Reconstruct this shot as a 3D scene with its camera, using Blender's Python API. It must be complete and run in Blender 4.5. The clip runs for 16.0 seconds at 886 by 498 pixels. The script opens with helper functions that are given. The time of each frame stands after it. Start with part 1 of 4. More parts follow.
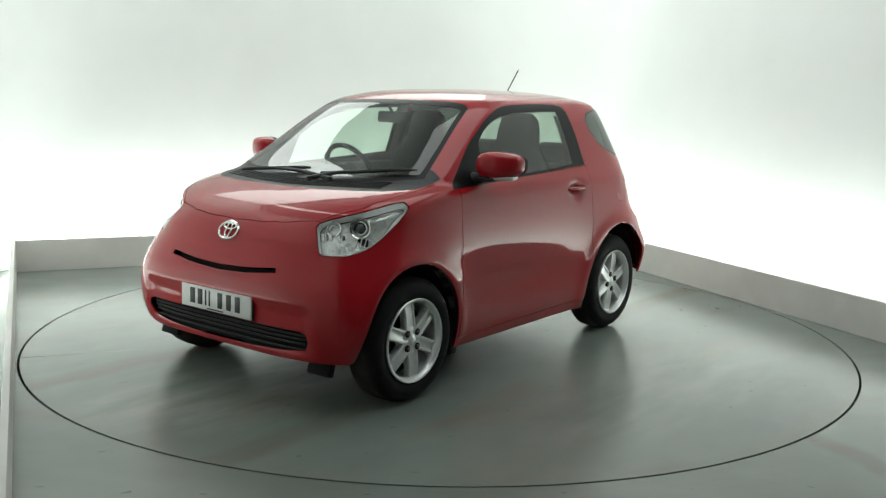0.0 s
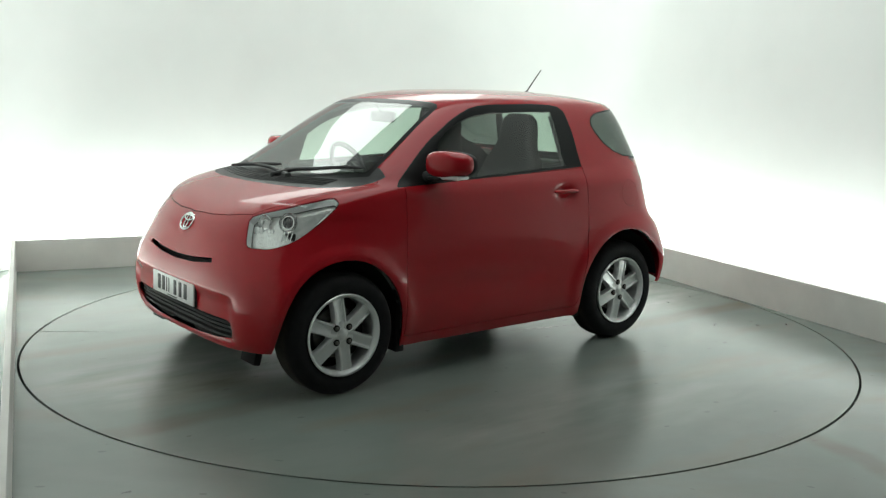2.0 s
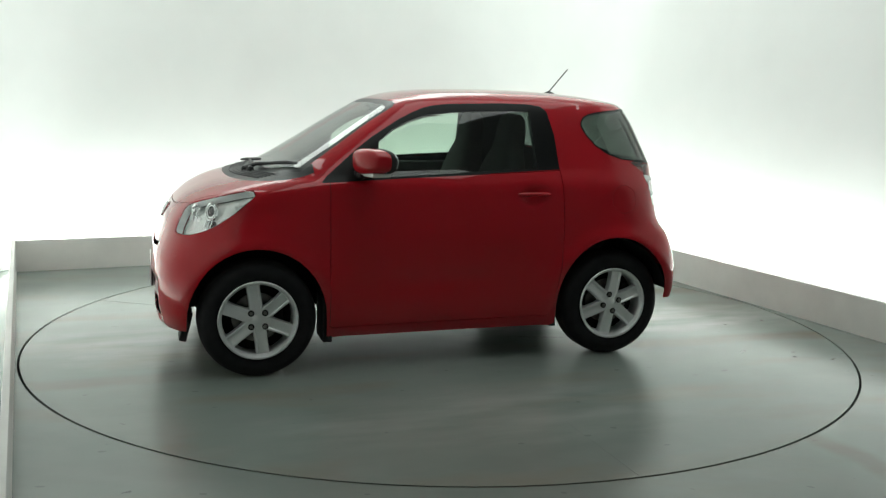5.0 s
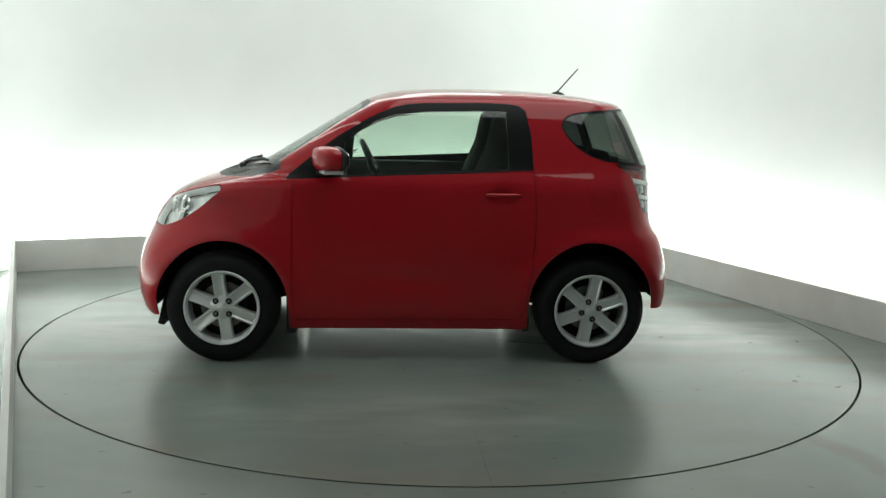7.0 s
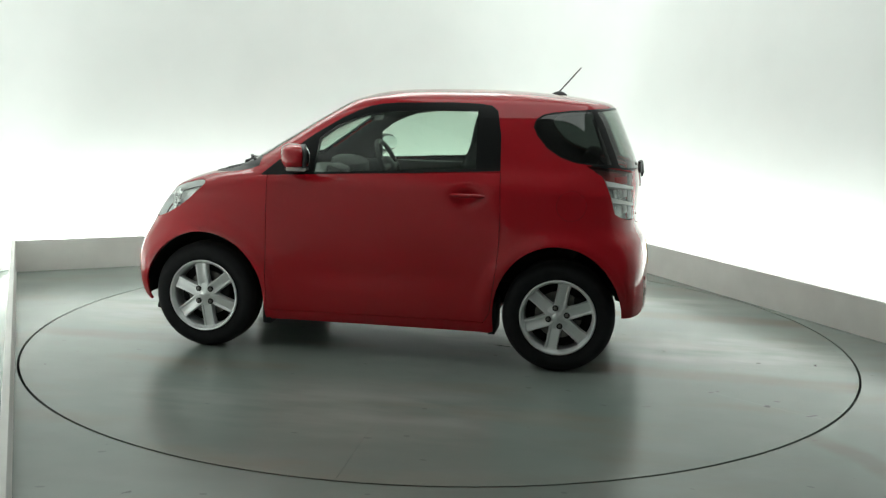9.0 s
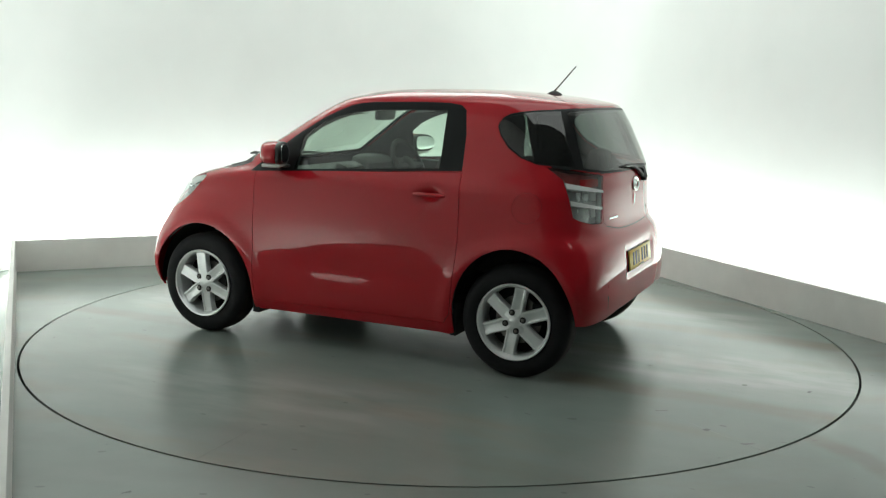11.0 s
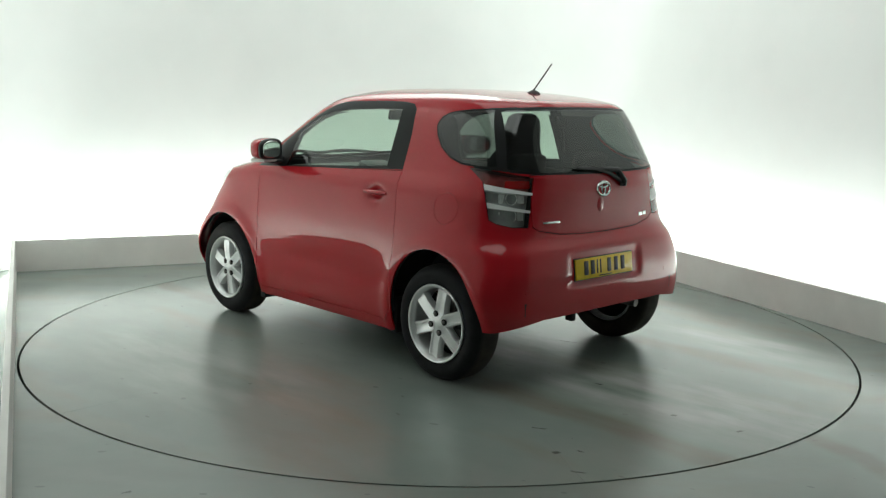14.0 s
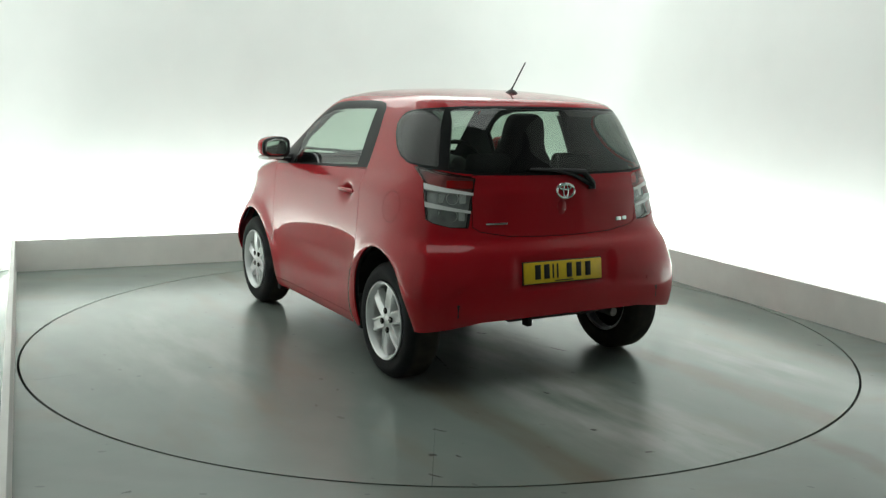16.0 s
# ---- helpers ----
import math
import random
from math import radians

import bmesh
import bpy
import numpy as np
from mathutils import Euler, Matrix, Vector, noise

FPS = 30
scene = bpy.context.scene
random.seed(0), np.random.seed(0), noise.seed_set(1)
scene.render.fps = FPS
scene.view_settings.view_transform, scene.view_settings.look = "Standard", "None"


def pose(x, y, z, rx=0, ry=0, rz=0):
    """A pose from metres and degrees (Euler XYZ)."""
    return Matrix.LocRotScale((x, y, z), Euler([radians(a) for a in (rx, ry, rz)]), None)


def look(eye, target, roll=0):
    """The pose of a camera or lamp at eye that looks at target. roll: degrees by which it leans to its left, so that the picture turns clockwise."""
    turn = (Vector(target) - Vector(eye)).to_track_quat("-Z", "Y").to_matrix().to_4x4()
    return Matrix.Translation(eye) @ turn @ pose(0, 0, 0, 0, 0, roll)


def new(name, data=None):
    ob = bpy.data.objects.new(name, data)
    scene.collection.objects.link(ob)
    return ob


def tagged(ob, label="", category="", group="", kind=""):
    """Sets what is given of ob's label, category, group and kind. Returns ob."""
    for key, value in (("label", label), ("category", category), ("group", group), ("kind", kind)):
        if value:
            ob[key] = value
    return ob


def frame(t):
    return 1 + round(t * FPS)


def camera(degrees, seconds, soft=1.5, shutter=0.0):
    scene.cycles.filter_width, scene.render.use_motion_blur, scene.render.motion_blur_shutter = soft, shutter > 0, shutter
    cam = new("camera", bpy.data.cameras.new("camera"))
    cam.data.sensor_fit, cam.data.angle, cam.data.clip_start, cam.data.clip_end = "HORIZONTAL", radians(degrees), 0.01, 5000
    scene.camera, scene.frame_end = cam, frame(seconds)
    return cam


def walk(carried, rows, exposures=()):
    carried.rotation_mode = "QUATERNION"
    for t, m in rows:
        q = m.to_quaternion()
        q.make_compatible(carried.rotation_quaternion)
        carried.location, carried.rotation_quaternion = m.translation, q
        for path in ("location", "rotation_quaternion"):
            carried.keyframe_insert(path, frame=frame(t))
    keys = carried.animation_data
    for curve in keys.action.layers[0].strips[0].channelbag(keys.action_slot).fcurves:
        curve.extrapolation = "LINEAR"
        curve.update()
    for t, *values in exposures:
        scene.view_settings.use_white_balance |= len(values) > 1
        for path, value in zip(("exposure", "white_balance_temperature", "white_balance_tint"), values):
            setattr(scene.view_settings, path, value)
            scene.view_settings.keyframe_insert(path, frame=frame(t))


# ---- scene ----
cam = camera(50.762, 16.0, soft=1.3)
EYE = Vector((0.0, -5.7495, 1.4412))


def camera_pose():
    m = Matrix.Rotation(radians(-0.0469), 4, "Z") @ Matrix.Rotation(radians(90 - 9.2114), 4, "X") @ Matrix.Rotation(radians(1.341), 4, "Z")
    return Matrix.Translation(EYE) @ m


walk(cam, [(0.0, camera_pose()), (16.0, camera_pose())])


def turn(t):
    """Heading of the turntable at t seconds, in degrees."""
    s = (t - 8) / 8
    return 182.987 - 7.001 * (t - 7) - 0.3198 * (s * s - 1) + 0.5965 * (s ** 3 - s)

# ---- world and lights ----
world = bpy.data.worlds.new("studio_world")
scene.world = world
world.use_nodes = True
world.node_tree.nodes["Background"].inputs[0].default_value = (0.9, 1.0, 0.95, 1)
world.node_tree.nodes["Background"].inputs[1].default_value = 0.02
scene.view_settings.exposure = -0.06

ROOM_TURN = 24.2          # degrees; the room's u, v axes against x, y
U_LEFT, U_RIGHT, V_BACK, V_FRONT = -2.45, 2.466, 2.745, -7.2
TROUGH, ROOM_HEIGHT, PLINTH = 0.42, 4.2, 0.25
LIT_END = -3.7            # where the white walls end and the added, unseen dark walls begin


def room(u, v, z=0.0):
    a = radians(ROOM_TURN)
    return Vector((u * math.cos(a) - v * math.sin(a), u * math.sin(a) + v * math.cos(a), z))


def area_lamp(name, place, target, size, size_y, watts, colour=(1, 1, 1), roll=0):
    data = bpy.data.lights.new(name, "AREA")
    data.shape, data.size, data.size_y, data.energy, data.color = "RECTANGLE", size, size_y, watts, colour
    ob = new(name, data)
    ob.matrix_world = look(place, target, roll)
    return ob


COOL = (0.93, 1.0, 0.958)
# wall washers lying in the trough behind the plinth
def trough_lamp(name, a, b, out, watts):
    mid = (a + b) / 2
    along = (b - a).normalized()
    up = (Vector((0, 0, 1)) + out * 0.42).normalized()
    data = bpy.data.lights.new(name, "AREA")
    data.shape, data.size, data.size_y, data.energy, data.color = "RECTANGLE", (b - a).length, 0.10, watts, COOL
    ob = new(name, data)
    side = up.cross(along).normalized()
    m = Matrix((along, side, up)).transposed().to_4x4()
    m = m @ Matrix.Rotation(math.pi, 4, "X")      # lamps shine along their own -z
    ob.matrix_world = Matrix.Translation(mid) @ m
    return ob


UA, VA = (room(1, 0) - room(0, 0)), (room(0, 1) - room(0, 0))
trough_lamp("wall_washer_back", room(U_LEFT - 0.2, V_BACK + 0.12, 0.06), room(U_RIGHT + 0.2, V_BACK + 0.12, 0.06), VA, 58)
trough_lamp("wall_washer_right", room(U_RIGHT + 0.12, V_BACK, 0.06), room(U_RIGHT + 0.12, -1.9, 0.06), UA, 50)
trough_lamp("wall_washer_left", room(U_LEFT - 0.12, V_BACK, 0.06), room(U_LEFT - 0.12, -0.9, 0.06), -UA, 29)


# cove strips under the ceiling, turned to the walls
def cove_lamp(name, a, b, out, watts):
    lamp = trough_lamp(name, a, b, out, watts)
    along = (b - a).normalized()
    way = (out * 0.9 - Vector((0, 0, 1)) * 0.6).normalized()
    side = way.cross(along).normalized()
    m = Matrix((along, side, way)).transposed().to_4x4() @ Matrix.Rotation(math.pi, 4, "X")
    lamp.data.size_y = 0.5
    lamp.matrix_world = Matrix.Translation((a + b) / 2) @ m


cove_lamp("cove_strip_back", room(U_LEFT, V_BACK - 0.45, 3.95), room(U_RIGHT, V_BACK - 0.45, 3.95), VA, 42)
cove_lamp("cove_strip_right", room(U_RIGHT - 0.6, V_BACK, 3.95), room(U_RIGHT - 0.6, -1.9, 3.95), UA, 33)
cove_lamp("cove_strip_left", room(U_LEFT + 0.6, V_BACK, 3.95), room(U_LEFT + 0.6, -0.9, 3.95), -UA, 22)
area_lamp("ceiling_softbox", room(0.2, -1.3, ROOM_HEIGHT - 0.12), room(0.2, -1.3, 0), 3.0, 3.8, 54, COOL)


# diffuser panel high on the back wall, facing into the room
def high_panel(name, a, b, out, height, watts):
    lamp = trough_lamp(name, a, b, out, watts)
    along = (b - a).normalized()
    way = (-out - Vector((0, 0, 1)) * 0.25).normalized()
    side = way.cross(along).normalized()
    m = Matrix((along, side, way)).transposed().to_4x4() @ Matrix.Rotation(math.pi, 4, "X")
    lamp.data.size_y = height
    lamp.matrix_world = Matrix.Translation((a + b) / 2) @ m


high_panel("diffuser_panel_back", room(U_LEFT + 0.5, V_BACK + 0.20, 3.45), room(U_RIGHT - 0.5, V_BACK + 0.20, 3.45), VA, 0.95, 26)

# ---- materials ----
def material(name, colour, rough=0.5, metal=0.0, coat=0.0, noise_scale=0.0, noise_amount=0.0, bump_amount=0.0, bump_scale=200.0,
             rough_var=0.0, spec=0.5, transmission=0.0, ior=1.45, coat_rough=0.03, stain_scale=0.0, stain_amount=0.0):
    m = bpy.data.materials.new(name)
    m.use_nodes = True
    nodes, links = m.node_tree.nodes, m.node_tree.links
    b = nodes["Principled BSDF"]
    b.inputs["Base Color"].default_value = (*colour, 1)
    b.inputs["Roughness"].default_value = rough
    b.inputs["Metallic"].default_value = metal
    b.inputs["Coat Weight"].default_value = coat
    b.inputs["Coat Roughness"].default_value = coat_rough
    b.inputs["Specular IOR Level"].default_value = spec
    b.inputs["Transmission Weight"].default_value = transmission
    b.inputs["IOR"].default_value = ior
    coords = nodes.new("ShaderNodeTexCoord")
    if noise_amount or stain_amount:
        last = None
        for scale, amount, detail in ((noise_scale, noise_amount, 6), (stain_scale, stain_amount, 4)):
            if not amount:
                continue
            n = nodes.new("ShaderNodeTexNoise")
            n.inputs["Scale"].default_value, n.inputs["Detail"].default_value = scale, detail
            links.new(coords.outputs["Object"], n.inputs["Vector"])
            ramp = nodes.new("ShaderNodeMapRange")
            ramp.inputs["From Min"].default_value, ramp.inputs["From Max"].default_value = 0.3, 0.7
            ramp.inputs["To Min"].default_value, ramp.inputs["To Max"].default_value = 1 - amount, 1 + amount
            links.new(n.outputs["Fac"], ramp.inputs["Value"])
            mix = nodes.new("ShaderNodeMix")
            mix.data_type, mix.blend_type = "RGBA", "MULTIPLY"
            mix.inputs["Factor"].default_value = 1
            if last is None:
                mix.inputs["A"].default_value = (*colour, 1)
            else:
                links.new(last, mix.inputs["A"])
            links.new(ramp.outputs["Result"], mix.inputs["B"])
            last = mix.outputs["Result"]
            if rough_var:
                rr = nodes.new("ShaderNodeMapRange")
                rr.inputs["From Min"].default_value, rr.inputs["From Max"].default_value = 0.3, 0.7
                rr.inputs["To Min"].default_value, rr.inputs["To Max"].default_value = rough - rough_var, rough + rough_var
                links.new(n.outputs["Fac"], rr.inputs["Value"])
                links.new(rr.outputs["Result"], b.inputs["Roughness"])
        links.new(last, b.inputs["Base Color"])
    if bump_amount:
        n = nodes.new("ShaderNodeTexNoise")
        n.inputs["Scale"].default_value, n.inputs["Detail"].default_value = bump_scale, 3
        links.new(coords.outputs["Object"], n.inputs["Vector"])
        bp = nodes.new("ShaderNodeBump")
        bp.inputs["Strength"].default_value, bp.inputs["Distance"].default_value = bump_amount, 0.002
        links.new(n.outputs["Fac"], bp.inputs["Height"])
        links.new(bp.outputs["Normal"], b.inputs["Normal"])
    return m


def glass(name, colour, rough=0.0):
    """Thin pane: tinted see-through with a mirror-like skin."""
    m = bpy.data.materials.new(name)
    m.use_nodes = True
    nodes, links = m.node_tree.nodes, m.node_tree.links
    nodes.remove(nodes["Principled BSDF"])
    out = nodes["Material Output"]
    clear, gloss, mixer, facing = (nodes.new(k) for k in ("ShaderNodeBsdfTransparent", "ShaderNodeBsdfGlossy", "ShaderNodeMixShader", "ShaderNodeLayerWeight"))
    clear.inputs["Color"].default_value = (*colour, 1)
    gloss.inputs["Roughness"].default_value = rough
    facing.inputs["Blend"].default_value = 0.5
    power, scale = nodes.new("ShaderNodeMath"), nodes.new("ShaderNodeMath")
    power.operation, scale.operation = "POWER", "MULTIPLY_ADD"
    power.inputs[1].default_value = 3.8
    scale.inputs[1].default_value, scale.inputs[2].default_value = 0.91, 0.08
    links.new(facing.outputs["Facing"], power.inputs[0])
    links.new(power.outputs[0], scale.inputs[0])
    links.new(scale.outputs[0], mixer.inputs["Fac"])
    links.new(clear.outputs["BSDF"], mixer.inputs[1])
    links.new(gloss.outputs["BSDF"], mixer.inputs[2])
    links.new(mixer.outputs["Shader"], out.inputs["Surface"])
    return m


PAINT = material("red_car_paint", (0.39, 0.0045, 0.012), rough=0.5, coat=1.0, coat_rough=0.02, noise_scale=3, noise_amount=0.04, spec=0.1)
PAINT.node_tree.nodes["Principled BSDF"].inputs["Coat IOR"].default_value = 1.48
BLACK = material("black_plastic", (0.018, 0.019, 0.020), rough=0.45, noise_scale=40, noise_amount=0.2, bump_amount=0.15, bump_scale=400)
GLOSS_BLACK = material("black_window_border", (0.008, 0.009, 0.009), rough=0.3, spec=0.2)
GAP = material("dark_seam", (0.006, 0.005, 0.005), rough=0.8)
RUBBER = material("tyre_rubber", (0.010, 0.010, 0.011), rough=0.72, spec=0.25, noise_scale=18, noise_amount=0.25, bump_amount=0.3, bump_scale=250)


def dusty_rubber():
    """Dark tyre rubber with dry brown road dust on the tread."""
    nodes, links = RUBBER.node_tree.nodes, RUBBER.node_tree.links
    b = nodes["Principled BSDF"]
    plain = b.inputs["Base Color"].links[0].from_socket
    coords = nodes.new("ShaderNodeTexCoord")
    split = nodes.new("ShaderNodeSeparateXYZ")
    links.new(coords.outputs["Object"], split.inputs[0])
    edge = nodes.new("ShaderNodeMapRange")
    edge.inputs["From Min"].default_value, edge.inputs["From Max"].default_value = -0.022, -0.05
    links.new(split.outputs["Z"], edge.inputs["Value"])
    n = nodes.new("ShaderNodeTexNoise")
    n.inputs["Scale"].default_value, n.inputs["Detail"].default_value = 14, 5
    links.new(coords.outputs["Object"], n.inputs["Vector"])
    f = nodes.new("ShaderNodeMath")
    f.operation = "MULTIPLY"
    links.new(edge.outputs["Result"], f.inputs[0])
    links.new(n.outputs["Fac"], f.inputs[1])
    mix = nodes.new("ShaderNodeMix")
    mix.data_type = "RGBA"
    links.new(f.outputs[0], mix.inputs["Factor"])
    links.new(plain, mix.inputs["A"])
    mix.inputs["B"].default_value = (0.062, 0.052, 0.040, 1)
    links.new(mix.outputs["Result"], b.inputs["Base Color"])


dusty_rubber()
ALLOY = material("silver_alloy", (0.78, 0.79, 0.79), rough=0.30, metal=0.5, noise_scale=8, noise_amount=0.03, bump_amount=0.05, bump_scale=60)
CHROME = material("chrome", (0.82, 0.83, 0.83), rough=0.08, metal=1.0)
STEEL = material("brake_steel", (0.20, 0.19, 0.18), rough=0.4, metal=0.8, noise_scale=25, noise_amount=0.3)
CLOTH = material("dark_seat_cloth", (0.028, 0.029, 0.031), rough=0.9, noise_scale=60, noise_amount=0.3, bump_amount=0.4, bump_scale=500)
TRIM = material("grey_interior_plastic", (0.052, 0.055, 0.057), rough=0.6, noise_scale=30, noise_amount=0.12, bump_amount=0.2, bump_scale=350)
HEADLINER = material("grey_headliner", (0.22, 0.225, 0.22), rough=0.95, noise_scale=50, noise_amount=0.1)
WINDOW = glass("green_tinted_glass", (0.72, 0.83, 0.75))
PRIVACY = glass("rear_window_glass", (0.42, 0.49, 0.44))
QUARTER_GLASS = glass("dark_quarter_glass", (0.13, 0.15, 0.14))
LENS = glass("clear_lamp_lens", (0.97, 0.98, 0.975))
RED_LENS = glass("red_lamp_lens", (0.66, 0.24, 0.23))
SMOKE_LENS = glass("smoked_lamp_lens", (0.86, 0.89, 0.88))
REFLECTOR = material("lamp_reflector", (0.90, 0.92, 0.91), rough=0.28, metal=0.2, noise_scale=12, noise_amount=0.08)
CRYSTAL = material("faceted_lamp_chrome", (0.93, 0.95, 0.94), rough=0.13, metal=0.5, noise_scale=22, noise_amount=0.07, bump_amount=1.0, bump_scale=26)
CRYSTAL.node_tree.nodes["Bump"].inputs["Distance"].default_value = 0.014
LAMP_GREY = material("lamp_housing_grey", (0.78, 0.80, 0.79), rough=0.35, noise_scale=20, noise_amount=0.1)
WHITE_PLATE = material("white_number_plate", (0.72, 0.73, 0.72), rough=0.3, noise_scale=30, noise_amount=0.04)
YELLOW_PLATE = material("yellow_number_plate", (0.75, 0.52, 0.03), rough=0.3, noise_scale=30, noise_amount=0.05)
INK = material("black_plate_marking", (0.01, 0.01, 0.012), rough=0.4)
BRONZE = material("dim_red_lamp", (0.45, 0.02, 0.025), rough=0.3)
WALL = material("white_wall_paint", (0.80, 0.82, 0.80), rough=0.75, noise_scale=2.5, noise_amount=0.015, stain_scale=0.5, stain_amount=0.02, bump_amount=0.05, bump_scale=90)
PLINTH_PAINT = material("off_white_plinth_paint", (0.70, 0.69, 0.66), rough=0.5, noise_scale=6, noise_amount=0.04, stain_scale=1.1, stain_amount=0.05, bump_amount=0.08, bump_scale=120)


def floor_paint(name, tracks, patches, marks):
    """Grey floor paint: cloudy, scuffed in long streaks, with dark specks.
    tracks: brown tyre tracks as (x, y, heading, length, half width, strength); patches: pale scuffs with wall glare
    painted in, as (x, y, half length, half width, strength); marks: small dark marks as (x, y, heading, half length,
    half width)."""
    m = bpy.data.materials.new(name)
    m.use_nodes = True
    nodes, links = m.node_tree.nodes, m.node_tree.links
    b = nodes["Principled BSDF"]
    coords = nodes.new("ShaderNodeTexCoord")
    def noise_at(scale, stretch, detail, lo, hi, turn=0.0):
        mp = nodes.new("ShaderNodeMapping")
        mp.inputs["Scale"].default_value = stretch
        mp.inputs["Rotation"].default_value = (0, 0, radians(turn))
        n = nodes.new("ShaderNodeTexNoise")
        n.inputs["Scale"].default_value, n.inputs["Detail"].default_value = scale, detail
        r = nodes.new("ShaderNodeMapRange")
        r.inputs["From Min"].default_value, r.inputs["From Max"].default_value = lo, hi
        links.new(coords.outputs["Object"], mp.inputs["Vector"])
        links.new(mp.outputs["Vector"], n.inputs["Vector"])
        links.new(n.outputs["Fac"], r.inputs["Value"])
        return r.outputs["Result"]
    def blend(base, colour, factor, amount):
        f = nodes.new("ShaderNodeMath")
        f.operation = "MULTIPLY"
        f.inputs[1].default_value = amount
        links.new(factor, f.inputs[0])
        mix = nodes.new("ShaderNodeMix")
        mix.data_type = "RGBA"
        links.new(f.outputs[0], mix.inputs["Factor"])
        if isinstance(base, tuple):
            mix.inputs["A"].default_value = base
        else:
            links.new(base, mix.inputs["A"])
        mix.inputs["B"].default_value = colour
        return mix.outputs["Result"]
    c = blend((0.170, 0.205, 0.184, 1), (0.214, 0.240, 0.218, 1), noise_at(1.1, (1, 1, 1), 6, 0.35, 0.7), 1.0)
    c = blend(c, (0.140, 0.152, 0.142, 1), noise_at(1.3, (1, 2.4, 1), 6, 0.48, 0.8, 20), 0.4)
    c = blend(c, (0.200, 0.184, 0.142, 1), noise_at(0.8, (1, 2.8, 1), 4, 0.52, 0.75, -35), 0.8)
    c = blend(c, (0.26, 0.27, 0.255, 1), noise_at(3, (1, 2, 1), 6, 0.5, 0.85, 50), 0.22)
    c = blend(c, (0.05, 0.05, 0.045, 1), noise_at(10, (1, 1.6, 1), 1, 0.745, 0.765), 0.28)
    def calc(op, a, b2, clamp=False):
        k = nodes.new("ShaderNodeMath")
        k.operation, k.use_clamp = op, clamp
        for slot, value in ((0, a), (1, b2)):
            if isinstance(value, (int, float)):
                k.inputs[slot].default_value = value
            else:
                links.new(value, k.inputs[slot])
        return k.outputs[0]
    def fade(value, lo, hi):
        r = nodes.new("ShaderNodeMapRange")
        r.interpolation_type = "SMOOTHSTEP"
        r.inputs["From Min"].default_value, r.inputs["From Max"].default_value = lo, hi
        r.inputs["To Min"].default_value, r.inputs["To Max"].default_value = 1, 0
        links.new(value, r.inputs["Value"])
        return r.outputs["Result"]
    wander = noise_at(2.2, (1, 1, 1), 3, 0.2, 0.8)
    def local(x, y, heading):
        """Distances along and across a line through (x, y), the latter wandering a little."""
        mp = nodes.new("ShaderNodeMapping")
        mp.vector_type = "TEXTURE"
        mp.inputs["Location"].default_value = (x, y, 0)
        mp.inputs["Rotation"].default_value = (0, 0, radians(heading))
        links.new(coords.outputs["Object"], mp.inputs["Vector"])
        sp = nodes.new("ShaderNodeSeparateXYZ")
        links.new(mp.outputs["Vector"], sp.inputs[0])
        return sp.outputs["X"], sp.outputs["Y"]
    worn = noise_at(1.7, (1, 3.2, 1), 7, 0.32, 0.66)
    # paler than the scuffs alone: the wall's glare is put into this colour
    for x, y, half_l, half_w, strength in patches:
        along, across = local(x, y, 0)
        far = calc("ADD", calc("POWER", calc("ABSOLUTE", calc("DIVIDE", along, half_l), 0), 2), calc("POWER", calc("ABSOLUTE", calc("DIVIDE", across, half_w), 0), 2))
        far = calc("ADD", far, calc("MULTIPLY", wander, 0.6))
        c = blend(c, (0.42, 0.43, 0.405, 1), calc("MULTIPLY", fade(far, 0.35, 1.4), worn), strength)
    for x, y, heading, length, half, strength in tracks:
        along, across = local(x, y, heading)
        across = calc("ADD", across, calc("MULTIPLY", calc("SUBTRACT", wander, 0.5), 0.10))
        mask = calc("MULTIPLY", fade(calc("ABSOLUTE", across, 0), half * 0.35, half * 1.5), fade(calc("ABSOLUTE", calc("SUBTRACT", along, length / 2), 0), length * 0.42, length * 0.54))
        mask = calc("MULTIPLY", mask, calc("ADD", calc("MULTIPLY", worn, 0.55), 0.45))
        c = blend(c, (0.150, 0.138, 0.102, 1), mask, strength)
    rag = noise_at(30, (1, 1, 1), 3, 0.3, 0.7)
    for x, y, heading, half_l, half_w in marks:
        along, across = local(x, y, heading)
        far = calc("MAXIMUM", calc("DIVIDE", calc("ABSOLUTE", along, 0), half_l), calc("DIVIDE", calc("ABSOLUTE", across, 0), half_w))
        c = blend(c, (0.045, 0.045, 0.04, 1), fade(calc("ADD", far, rag), 0.7, 1.5), 0.75)
    links.new(c, b.inputs["Base Color"])
    gloss = nodes.new("ShaderNodeMapRange")
    gloss.inputs["To Min"].default_value, gloss.inputs["To Max"].default_value = 0.215, 0.265
    links.new(noise_at(0.9, (1, 3, 1), 5, 0.3, 0.7, 8), gloss.inputs["Value"])
    links.new(gloss.outputs["Result"], b.inputs["Roughness"])
    return m


FLOOR_PAINT = floor_paint("grey_floor_paint", [(1.60, -1.62, -71.5, 1.5, 0.075, 0.6)], [], [(-1.13, -2.55, 20, 0.02, 0.012), (-0.62, -2.62, 35, 0.05, 0.006)])
